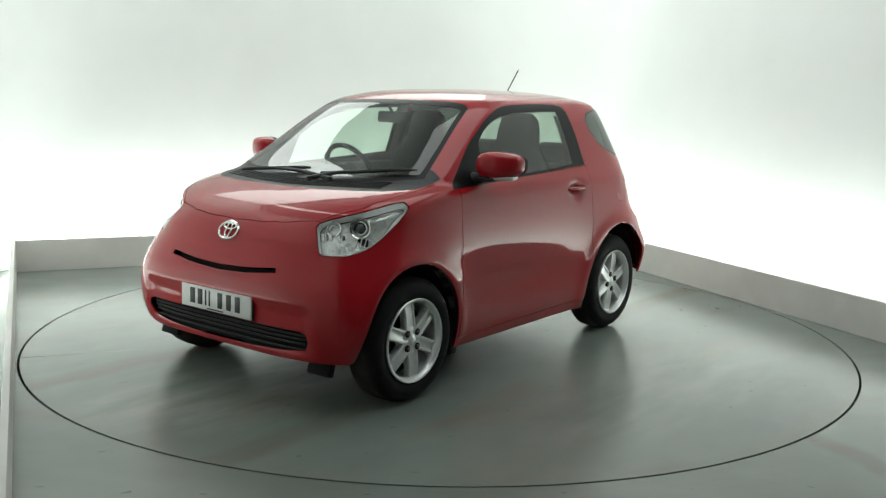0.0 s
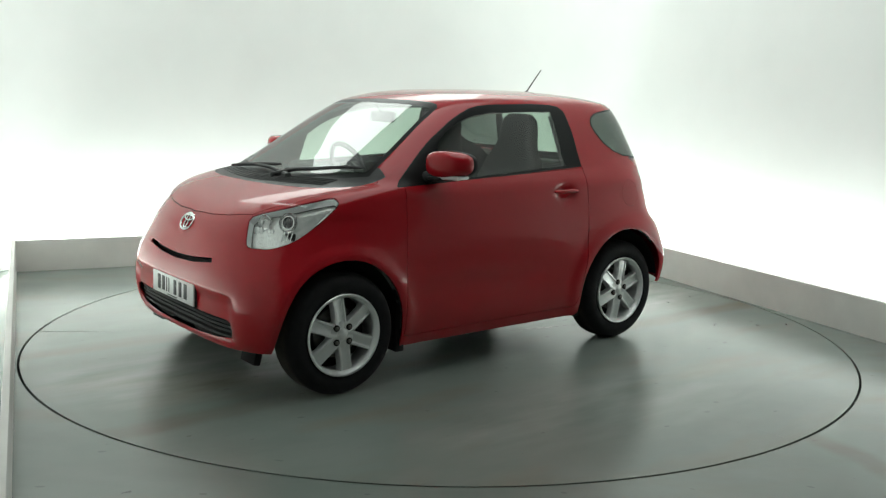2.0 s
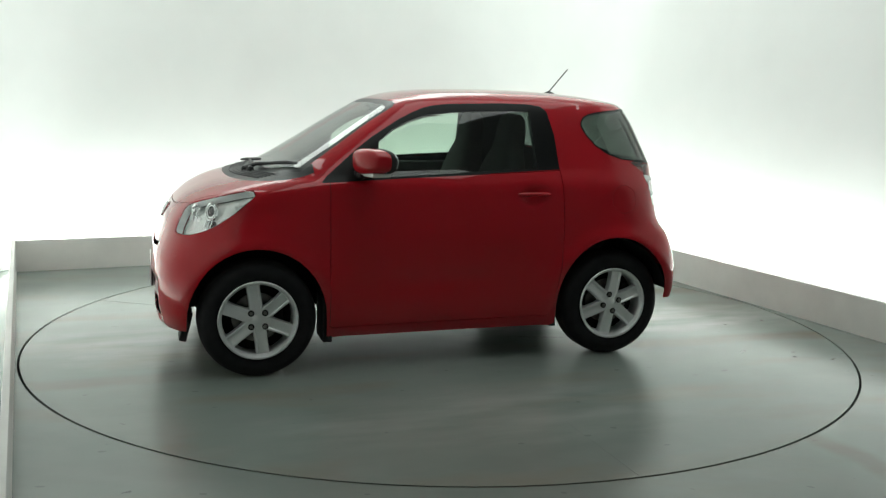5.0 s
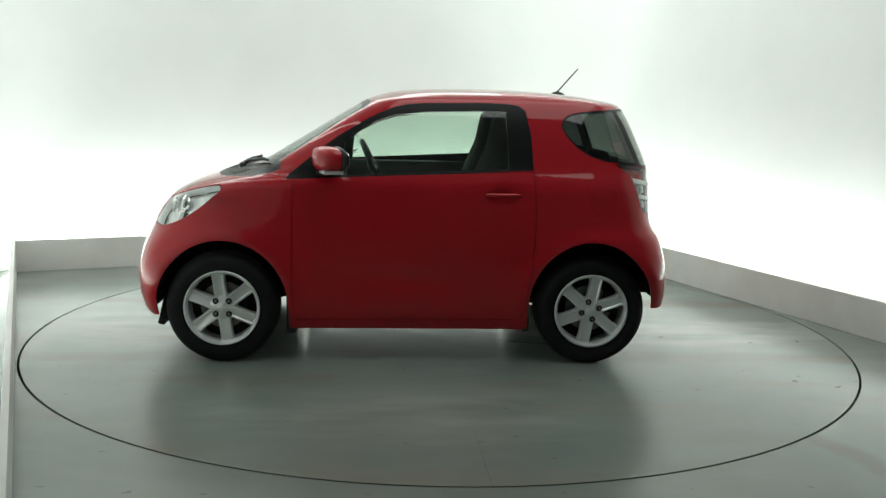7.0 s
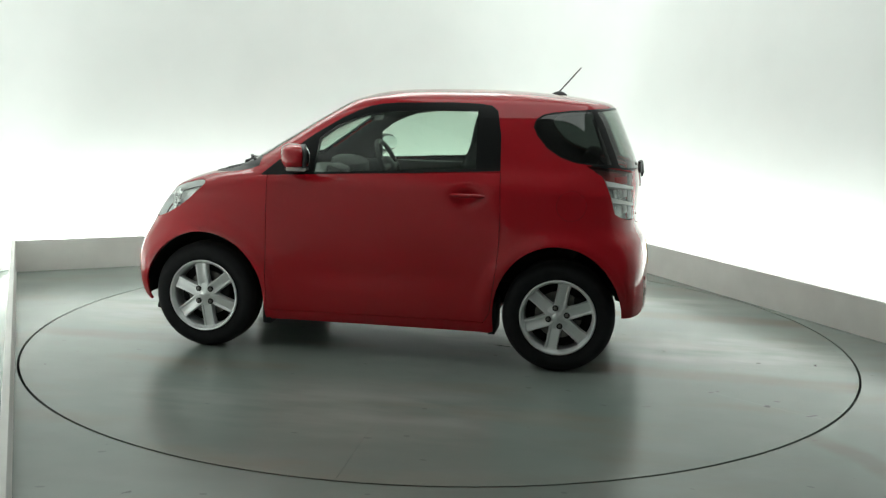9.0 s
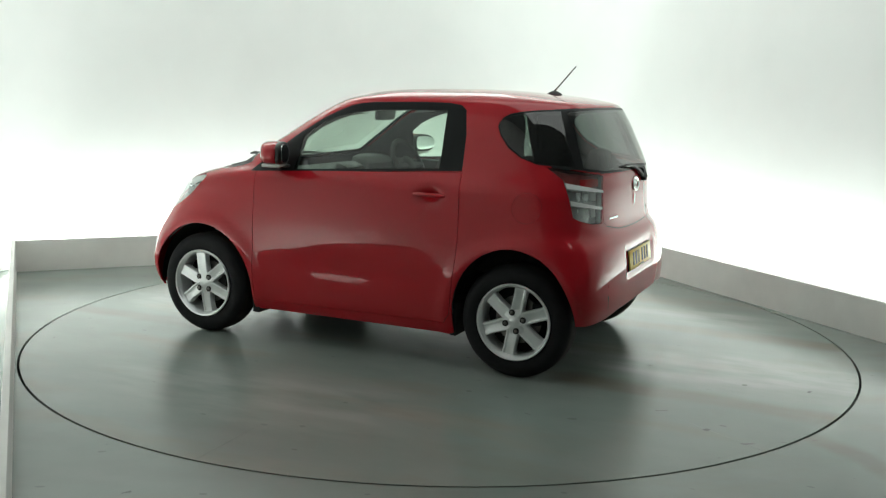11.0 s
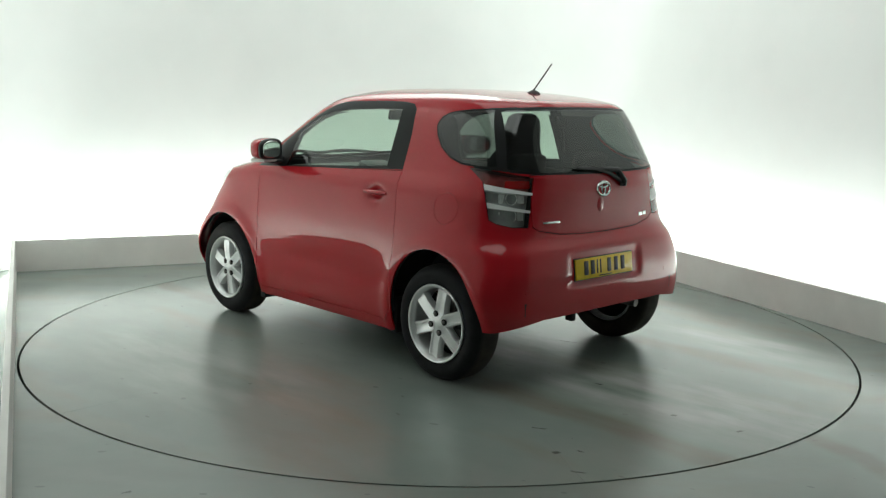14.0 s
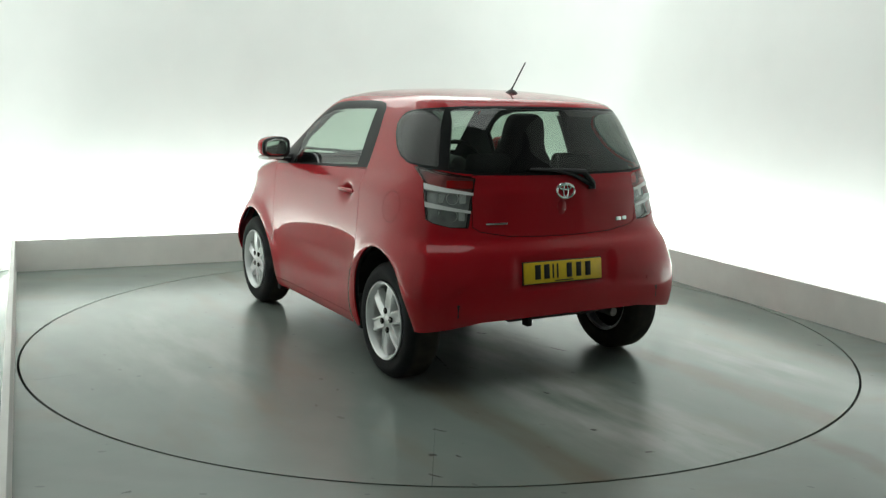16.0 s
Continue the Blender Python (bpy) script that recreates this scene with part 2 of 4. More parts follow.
# the deck carries tyre tracks running off behind and before the car, scuffs with painted glare between them and a few
# rubber marks
DECK_PAINT = floor_paint("grey_deck_paint",
                         [(-0.95, 0.60, 178, 1.6, 0.10, 0.85), (-0.85, -0.76, 181, 1.65, 0.11, 0.85), (1.05, 0.66, 2, 1.5, 0.09, 0.55), (1.05, -0.70, -2, 1.5, 0.09, 0.6)],
                         [(-1.75, 0.10, 0.9, 0.5, 0.8), (-0.45, -0.05, 0.7, 0.5, 0.6), (1.7, 0.0, 0.9, 0.6, 0.55), (-1.45, -1.2, 0.7, 0.3, 0.5), (0.2, 1.6, 1.2, 0.5, 0.3)],
                         [(-1.59, 0.91, 30, 0.035, 0.010), (-1.83, 1.07, 60, 0.022, 0.016), (-2.02, 1.17, 30, 0.03, 0.008), (-1.89, 0.29, 10, 0.018, 0.014), (-2.20, 0.25, 80, 0.03, 0.010),
                          (-1.36, 0.17, 15, 0.035, 0.012), (-1.88, 0.99, 0, 0.022, 0.008), (-0.55, 0.34, 166, 0.26, 0.007), (-0.21, -0.17, 40, 0.04, 0.01), (-0.72, -0.38, 20, 0.09, 0.010)])
CEILING_PAINT = material("grey_ceiling_paint", (0.32, 0.33, 0.33), rough=0.8, noise_scale=2, noise_amount=0.05)
# dark colour stands in for the unlit space behind the camera
UNSEEN_DARK = material("unseen_wall_dark", (0.24, 0.245, 0.245), rough=0.8, noise_scale=2, noise_amount=0.1)
PIT = material("dark_pit", (0.01, 0.01, 0.01), rough=0.9)

# ---- small builders ----
def part(name, bm, mat, parent, label="", smooth=True):
    """Links a bmesh as one mesh object under a thing or a part."""
    me = bpy.data.meshes.new(name)
    bm.to_mesh(me)
    bm.free()
    return part_mesh(name, me, mat, parent, label, smooth)


def part_mesh(name, me, mat, parent, label="", smooth=True):
    me.materials.append(mat)
    if smooth:
        me.shade_smooth()
        me.set_sharp_from_angle(angle=radians(38))
    ob = new(name, me)
    ob.parent = parent
    if label:
        tagged(ob, label)
    return ob


def box(bm, size, m=None, bevel=0.0, segments=2):
    geo = bmesh.ops.create_cube(bm, size=1.0)
    vs = geo["verts"]
    bmesh.ops.scale(bm, vec=size, verts=vs)
    if bevel:
        es = list({e for v in vs for e in v.link_edges})
        r = bmesh.ops.bevel(bm, geom=es, offset=bevel, segments=segments, affect="EDGES", profile=0.5)
        vs = list({v for f in r["faces"] for v in f.verts} | {v for v in vs if v.is_valid})
        vs = list({v for f in {f for v in vs for f in v.link_faces} for v in f.verts})
    if m is not None:
        bmesh.ops.transform(bm, matrix=m, verts=vs)
    return vs


def lathe(bm, profile, m=None, count=48, closed=False, start=0.0, sweep=math.tau):
    """Turns a profile of (radius, height) about z."""
    full = abs(sweep - math.tau) < 1e-6
    n = count if full else count + 1
    rings = []
    for i in range(n):
        a = start + sweep * i / count
        rings.append([bm.verts.new((r * math.cos(a), r * math.sin(a), h)) for r, h in profile])
    k = len(profile)
    for i in range(count):
        a, b = rings[i], rings[(i + 1) % n]
        for j in range(k if closed else k - 1):
            q = (a[j], b[j], b[(j + 1) % k], a[(j + 1) % k])
            bm.faces.new(q)
    vs = [v for r in rings for v in r]
    bmesh.ops.remove_doubles(bm, verts=vs, dist=1e-6)
    vs = [v for v in vs if v.is_valid]
    if m is not None:
        bmesh.ops.transform(bm, matrix=m, verts=vs)
    return vs


def tube(bm, points, radius, sides=8, closed=False):
    """A round bar along points; radius may be a list."""
    pts = [Vector(p) for p in points]
    n = len(pts)
    rings = []
    for i, p in enumerate(pts):
        a = pts[(i - 1) % n] if closed or i else p
        b = pts[(i + 1) % n] if closed or i < n - 1 else p
        d = (b - a).normalized()
        ref = Vector((0, 0, 1)) if abs(d.z) < 0.9 else Vector((0, 1, 0))
        s = d.cross(ref).normalized()
        u = s.cross(d)
        r = radius[i] if isinstance(radius, (list, tuple)) else radius
        rings.append([bm.verts.new(p + (s * math.cos(math.tau * k / sides) + u * math.sin(math.tau * k / sides)) * r) for k in range(sides)])
    for i in range(n if closed else n - 1):
        a, b = rings[i], rings[(i + 1) % n]
        for k in range(sides):
            bm.faces.new((a[k], a[(k + 1) % sides], b[(k + 1) % sides], b[k]))
    if not closed:
        bm.faces.new(rings[0][::-1])
        bm.faces.new(rings[-1])


def prism(bm, outline, depth, m=None, bevel=0.0):
    """A flat outline of (x, y), given depth along z."""
    lo = [bm.verts.new((x, y, 0)) for x, y in outline]
    hi = [bm.verts.new((x, y, depth)) for x, y in outline]
    n = len(outline)
    bm.faces.new(lo[::-1])
    top = bm.faces.new(hi)
    for i in range(n):
        bm.faces.new((lo[i], lo[(i + 1) % n], hi[(i + 1) % n], hi[i]))
    vs = lo + hi
    if bevel:
        r = bmesh.ops.bevel(bm, geom=list(top.edges), offset=bevel, segments=2, affect="EDGES", profile=0.5)
        vs = list({v for f in {f for v in vs if v.is_valid for f in v.link_faces} | set(r["faces"]) for v in f.verts})
        vs = list({v for f in {f for v in vs for f in v.link_faces} for v in f.verts})
    if m is not None:
        bmesh.ops.transform(bm, matrix=m, verts=vs)
    return vs


def thing(name, label, category, group="", kind=""):
    return tagged(new(name), label, category, group, kind)


# ---- the room ----
def structure(name, bm, mat, label, category, smooth=False):
    me = bpy.data.meshes.new(name)
    bm.to_mesh(me)
    bm.free()
    me.materials.append(mat)
    if smooth:
        me.shade_smooth()
        me.set_sharp_from_angle(angle=radians(40))
    return tagged(new(name, me), label, category, kind="structure")


TABLE_R, HOLE_R = 2.428, 2.441


def build_floor():
    bm = bmesh.new()
    n = 160
    inner = [bm.verts.new((HOLE_R * math.cos(math.tau * i / n), HOLE_R * math.sin(math.tau * i / n), 0)) for i in range(n)]
    low = [bm.verts.new((v.co.x, v.co.y, -0.05)) for v in inner]
    outer = [bm.verts.new((14 * math.cos(math.tau * i / n), 14 * math.sin(math.tau * i / n), 0)) for i in range(n)]
    for i in range(n):
        j = (i + 1) % n
        bm.faces.new((inner[i], outer[i], outer[j], inner[j]))
        bm.faces.new((low[i], inner[i], inner[j], low[j]))
    structure("floor", bm, FLOOR_PAINT, "worn grey painted concrete studio floor around the turntable", "floor")
    bm = bmesh.new()
    lathe(bm, [(0, -0.06), (2.6, -0.06), (2.6, -0.09), (0, -0.09)], count=64)
    structure("turntable_pit", bm, PIT, "dark shallow pit under the turntable rim", "pit")


def wall_path(offset, radius, v_end):
    """Plan of the three walls, set back from the plinth, with rounded corners."""
    ul, ur, vb = U_LEFT - offset, U_RIGHT + offset, V_BACK + offset
    pts = [(ul, v_end)]
    for k in range(13):
        a = math.pi - k / 12 * math.pi / 2
        pts.append((ul + radius + radius * math.cos(a), vb - radius + radius * math.sin(a)))
    for k in range(13):
        a = math.pi / 2 - k / 12 * math.pi / 2
        pts.append((ur - radius + radius * math.cos(a), vb - radius + radius * math.sin(a)))
    pts.append((ur, v_end))
    return pts


def build_walls():
    inner, outer = wall_path(TROUGH, 1.1, LIT_END), wall_path(TROUGH + 0.12, 1.22, LIT_END)
    bm = bmesh.new()
    rings = [[bm.verts.new(room(u, v, z)) for u, v in path] for path, z in ((inner, -0.02), (inner, ROOM_HEIGHT), (outer, ROOM_HEIGHT), (outer, -0.02))]
    for a, b in ((0, 1), (1, 2), (2, 3), (3, 0)):
        for i in range(len(inner) - 1):
            bm.faces.new((rings[a][i], rings[a][i + 1], rings[b][i + 1], rings[b][i]))
    bmesh.ops.recalc_face_normals(bm, faces=bm.faces)
    structure("wall_studio", bm, WALL, "seamless white studio wall washed with light from below", "wall", smooth=True)
    # unseen walls, added dark to dim the reflections in the car
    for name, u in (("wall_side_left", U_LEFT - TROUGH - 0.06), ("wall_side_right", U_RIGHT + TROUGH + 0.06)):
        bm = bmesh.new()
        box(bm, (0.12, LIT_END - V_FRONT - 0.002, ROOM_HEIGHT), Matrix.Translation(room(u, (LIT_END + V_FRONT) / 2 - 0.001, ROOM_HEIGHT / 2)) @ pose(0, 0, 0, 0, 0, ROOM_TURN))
        structure(name, bm, UNSEEN_DARK, "unseen dark side wall added to keep the car's reflections dark", "wall")
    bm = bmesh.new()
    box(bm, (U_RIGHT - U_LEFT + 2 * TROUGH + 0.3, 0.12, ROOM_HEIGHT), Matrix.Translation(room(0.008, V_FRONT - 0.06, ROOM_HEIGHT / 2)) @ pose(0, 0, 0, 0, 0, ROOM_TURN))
    structure("wall_front", bm, UNSEEN_DARK, "unseen dark end wall added to dim what the car reflects", "wall")
    bm = bmesh.new()
    box(bm, (U_RIGHT - U_LEFT + 2 * TROUGH + 0.3, V_BACK - V_FRONT + TROUGH + 0.3, 0.12), Matrix.Translation(room(0.008, (V_BACK + V_FRONT + TROUGH) / 2, ROOM_HEIGHT + 0.06)) @ pose(0, 0, 0, 0, 0, ROOM_TURN))
    structure("ceiling", bm, CEILING_PAINT, "plain grey studio ceiling above the turntable", "ceiling")


def build_plinths():
    def board(name, a, b, out, label):
        d = (b - a).normalized()
        bm = bmesh.new()
        m = Matrix((d, out, Vector((0, 0, 1)))).transposed().to_4x4()
        box(bm, ((b - a).length, 0.03, PLINTH), Matrix.Translation((a + b) / 2 + out * 0.015 + Vector((0, 0, PLINTH / 2))) @ m, bevel=0.003)
        structure(name, bm, PLINTH_PAINT, label, "baseboard")
    board("baseboard_back", room(U_LEFT - 0.03, V_BACK), room(U_RIGHT + 0.03, V_BACK), VA, "off-white painted plinth board hiding lights behind the turntable")
    board("baseboard_right", room(U_RIGHT, V_BACK - 0.001), room(U_RIGHT, LIT_END), UA, "off-white painted plinth board along the lit side wall")
    board("baseboard_left", room(U_LEFT, V_BACK - 0.001), room(U_LEFT, LIT_END), -UA, "off-white painted plinth board beside the turntable's edge")


build_floor()
build_walls()
build_plinths()


def build_turntable():
    ob = thing("turntable", "round grey painted turntable flush with the floor", "turntable")
    ring = 1.70
    bm = bmesh.new()
    lathe(bm, [(0.0001, 0), (0.9, 0), (ring, 0), (ring, -0.045), (0.0001, -0.045)], count=160)
    part("deck_centre", bm, DECK_PAINT, ob, smooth=False)
    # outer deck plates with open seams between them; each seam as (degrees, half width in metres)
    seams = [(-31.0, 0.004), (91.6, 0.0007), (149.6, 0.0007)]
    for i, (deg, half) in enumerate(seams):
        deg2, half2 = seams[(i + 1) % 3]
        sweep = (deg2 - deg) % 360
        count = max(8, int(sweep / 2.25))
        bm = bmesh.new()
        tops, lows = [], []
        for k in range(count + 1):
            row, low = [], []
            for r in (ring, TABLE_R):
                a = radians(deg + sweep * k / count)
                if k == 0:
                    a += half / r * (r - ring) / (TABLE_R - ring)
                if k == count:
                    a -= half2 / r * (r - ring) / (TABLE_R - ring)
                row.append(bm.verts.new((r * math.cos(a), r * math.sin(a), 0)))
                low.append(bm.verts.new((r * math.cos(a), r * math.sin(a), -0.045)))
            tops.append(row)
            lows.append(low)
        for k in range(count):
            bm.faces.new((tops[k][0], tops[k][1], tops[k + 1][1], tops[k + 1][0]))
            bm.faces.new((tops[k][1], lows[k][1], lows[k + 1][1], tops[k + 1][1]))
        for k in (0, count):
            bm.faces.new((tops[k][0], lows[k][0], lows[k][1], tops[k][1]))
        bmesh.ops.recalc_face_normals(bm, faces=bm.faces)
        part("deck_plate", bm, DECK_PAINT, ob, smooth=False)
    return ob


turntable = build_turntable()
# ---- body surface: a stack of horizontal contours ----
# heights of the contours
HEIGHT = [0.17, 0.2, 0.26, 0.31, 0.36, 0.43, 0.5, 0.55, 0.6, 0.69, 0.742, 0.786, 0.85, 0.905, 0.95, 0.985, 1.02, 1.07, 1.14, 1.22, 1.3, 1.36, 1.4, 1.426, 1.446, 1.465, 1.479, 1.489, 1.495, 1.497]
# foremost point of each, on the centre line
NOSE = [1.4, 1.455, 1.5, 1.513, 1.52, 1.522, 1.518, 1.511, 1.5, 1.468, 1.449, 1.43, 1.38, 1.31, 1.215, 1.105, 0.955, 0.838, 0.718, 0.588, 0.46, 0.362, 0.295, 0.246, 0.196, 0.13, 0.04, -0.08, -0.26, -0.42]
# rearmost point of each
TAIL_END = [-1.36, -1.41, -1.45, -1.461, -1.468, -1.469, -1.465, -1.464, -1.46, -1.443, -1.414, -1.404, -1.4, -1.4, -1.4, -1.4, -1.395, -1.385, -1.36, -1.325, -1.29, -1.262, -1.24, -1.21, -1.13, -1, -0.86, -0.72, -0.58, -0.46]
# half width of each
HALF_WIDTH = [0.745, 0.765, 0.785, 0.793, 0.798, 0.803, 0.806, 0.8065, 0.806, 0.808, 0.8075, 0.806, 0.803, 0.799, 0.795, 0.786, 0.77, 0.744, 0.716, 0.686, 0.654, 0.627, 0.604, 0.582, 0.545, 0.485, 0.4, 0.29, 0.15, 0.02]
# how square each is at the front
NOSE_SQUARE = [14, 16, 18, 19.3, 20, 20.3, 20, 18.8, 17, 13.5, 12, 11, 10.5, 13, 14, 12.5, 10.5, 12, 12, 11.5, 11, 10, 8.8, 7.4, 5.4, 4.4, 4, 3.5, 3, 2.5]
# and at the rear
TAIL_SQUARE = [14, 16, 19, 20.7, 22, 22.4, 22, 20.2, 18, 14, 11.5, 10, 9, 8, 7.5, 7, 7, 6.6, 6.4, 6.3, 6.3, 6.3, 6, 5.6, 5, 4.5, 4, 3.5, 3, 2.5]
# and along the sides
SIDE_POWER = [3.8, 3.8, 3.9, 3.96, 4, 3.98, 3.9, 3.77, 3.6, 3.2, 3.1, 3, 3, 3, 3, 3, 3, 3.6, 3.7, 3.7, 3.7, 3.5, 3.3, 3, 2.7, 2.6, 2.5, 2.4, 2.2, 2]
LEVELS = list(zip(HEIGHT, NOSE, TAIL_END, HALF_WIDTH, NOSE_SQUARE, TAIL_SQUARE, SIDE_POWER))
X_MID = -0.44


def smooth_rows(rows, steps):
    """Catmull-Rom through the rows, steps per span."""
    a = np.array(rows, float)
    ext = np.vstack([2 * a[0] - a[1], a, 2 * a[-1] - a[-2]])
    out = []
    for i in range(len(a) - 1):
        p0, p1, p2, p3 = ext[i:i + 4]
        for k in range(steps):
            t = k / steps
            out.append(0.5 * (2 * p1 + (p2 - p0) * t + (2 * p0 - 5 * p1 + 4 * p2 - p3) * t * t + (3 * p1 - p0 - 3 * p2 + p3) * t ** 3))
    out.append(a[-1])
    return np.array(out)


def bump(x, z, x0, z0, sx, sz):
    return np.exp(-((x - x0) / sx) ** 2 - ((z - z0) / sz) ** 2)


def contour(row, count):
    """Half contour (y >= 0) of one level, from the front's middle to the rear's."""
    z, xf, xr, w, nf, nr, m = row
    s = np.linspace(0, 1, 1500)
    def quarter(a, n):
        # even parameter on a squarish oval
        th = s * math.pi / 2
        c, q = np.cos(th), np.sin(th)
        r = 1 / np.maximum((c ** n + q ** m), 1e-9) ** (1 / max(n, m))
        for _ in range(12):
            f = (r * c) ** n + (r * q) ** m - 1
            g = (n * (r * c) ** n + m * (r * q) ** m) / r
            r = r - f / g
        return a * r * c, w * r * q
    fx, fy = quarter(xf - X_MID, nf)
    rx, ry = quarter(X_MID - xr, nr)
    x = np.concatenate([X_MID + fx, (X_MID - rx)[::-1][1:]])
    y = np.concatenate([fy, ry[::-1][1:]])
    d = np.concatenate([[0], np.cumsum(np.hypot(np.diff(x), np.diff(y)))])
    at = np.linspace(0, d[-1], count)
    x, y = np.interp(at, d, x), np.interp(at, d, y)
    # wheel arch flares, the hip over the rear wheel and the hollow of the doors
    side = np.clip((y / max(w, 1e-6) - 0.35) / 0.6, 0, 1)
    side = side * side * (3 - 2 * side)
    y = y + side * (0.040 * bump(x, z, 1.04, 0.48, 0.38, 0.26) + 0.046 * bump(x, z, -1.04, 0.50, 0.38, 0.26)
                    - 0.0125 * bump(x, z, 0.02, 0.47, 0.50, 0.075) + 0.012 * bump(x, z, 1.14, 0.885, 0.17, 0.08)
                    + 0.026 * bump(x, z, 1.34, 0.40, 0.13, 0.15) + 0.016 * bump(x, z, -1.33, 0.52, 0.12, 0.14)
                    + 0.013 * np.exp(-((np.hypot(x - 1.0, z - 0.302) - 0.385) / 0.042) ** 2) + 0.013 * np.exp(-((np.hypot(x + 0.992, z - 0.305) - 0.388) / 0.042) ** 2) - 0.030 * bump(x, z, -0.495, 0.925, 0.060, 0.042)
                    + 0.005 * bump(x, z, -1.13, 0.69, 0.20, 0.06))
    # shallow hollows round the number plates and the lower intake
    def step(v, a, b):
        t = np.clip((v - a) / (b - a), 0, 1)
        return t * t * (3 - 2 * t)
    front = (1 - step(y, 0.55, 0.63)) * step(z, 0.255, 0.30) * (1 - step(z, 0.455, 0.515)) * (x > 1.0)
    rear = (1 - step(y, 0.285, 0.33)) * step(z, 0.500, 0.522) * (1 - step(z, 0.645, 0.68)) * (x < -1.0)
    x = x - 0.020 * front + 0.010 * rear
    return np.stack([x, y, np.full_like(x, z)], 1)


def body_grid(steps=4, count=210):
    return np.array([contour(r, count) for r in smooth_rows(LEVELS, steps)])

from mathutils.bvhtree import BVHTree

# ---- the car: shell cut into panels ----
car = thing("car", "small glossy red three-door hatchback parked on the turntable", "car")


def shell():
    grid = body_grid()
    rows, cols = grid.shape[:2]
    bm = bmesh.new()
    left = [[bm.verts.new(grid[i, j]) for j in range(cols)] for i in range(rows)]
    right = [[left[i][j] if j in (0, cols - 1) else bm.verts.new(grid[i, j] * (1, -1, 1)) for j in range(cols)] for i in range(rows)]
    for i in range(rows - 1):
        for j in range(cols - 1):
            bm.faces.new((left[i][j], left[i][j + 1], left[i + 1][j + 1], left[i + 1][j]))
            bm.faces.new((right[i][j], right[i + 1][j], right[i + 1][j + 1], right[i][j + 1]))
    bm.faces.new(left[-1] + right[-1][-2:0:-1])
    bm.normal_update()
    return bm


SIDE, FRONT, TOP = (Vector((1, 0, 0)), Vector((0, 0, 1))), (Vector((0, 1, 0)), Vector((0, 0, 1))), (Vector((1, 0, 0)), Vector((0, 1, 0)))
body = shell()
tag = body.faces.layers.int.new("panel")
skin_tree = BVHTree.FromBMesh(body)


def on_skin(origin, way):
    """Where a ray meets the car's outer skin, and the normal there."""
    place, normal, _, _ = skin_tree.ray_cast(Vector(origin), Vector(way).normalized())
    return place, normal


def seat_on(place, normal, up=(0, 0, 1)):
    """A pose on the skin: local z out of it, local y upwards."""
    z = Vector(normal).normalized()
    x = Vector(up).cross(z).normalized()
    y = z.cross(x)
    return Matrix.Translation(place) @ Matrix((x, y, z)).transposed().to_4x4()


NAMES = ["body"]


def shrink(poly, d):
    """A convex outline moved inwards by d."""
    c = [sum(p[k] for p in poly) / len(poly) for k in (0, 1)]
    lines = []
    n = len(poly)
    for i in range(n):
        (x0, y0), (x1, y1) = poly[i], poly[(i + 1) % n]
        nx, ny = y1 - y0, x0 - x1
        l = math.hypot(nx, ny)
        nx, ny = nx / l, ny / l
        if (c[0] - x0) * nx + (c[1] - y0) * ny > 0:
            nx, ny = -nx, -ny
        lines.append((nx, ny, nx * x0 + ny * y0 - d))
    out = []
    for i in range(n):
        a, b = lines[i - 1], lines[i]
        det = a[0] * b[1] - a[1] * b[0]
        if abs(det) < 1e-6:
            continue
        out.append(((a[2] * b[1] - a[1] * b[2]) / det, (a[0] * b[2] - a[2] * b[0]) / det))
    return out


def smooth_outline(poly, steps=4):
    """Rounds an outline with a closed curve through its points."""
    n = len(poly)
    out = []
    for i in range(n):
        p0, p1, p2, p3 = (np.array(poly[(i + k) % n], float) for k in (-1, 0, 1, 2))
        for k in range(steps):
            t = k / steps
            out.append(tuple(0.5 * (2 * p1 + (p2 - p0) * t + (2 * p0 - 5 * p1 + 4 * p2 - p3) * t * t + (3 * p1 - p0 - 3 * p2 + p3) * t ** 3)))
    return hull(out)


def hull(pts):
    pts = sorted(set((round(float(x), 5), round(float(y), 5)) for x, y in pts))
    def half(ps):
        h = []
        for p in ps:
            while len(h) > 1 and (h[-1][0] - h[-2][0]) * (p[1] - h[-2][1]) - (h[-1][1] - h[-2][1]) * (p[0] - h[-2][0]) <= 1e-9:
                h.pop()
            h.append(p)
        return h
    return half(pts)[:-1] + half(pts[::-1])[:-1]


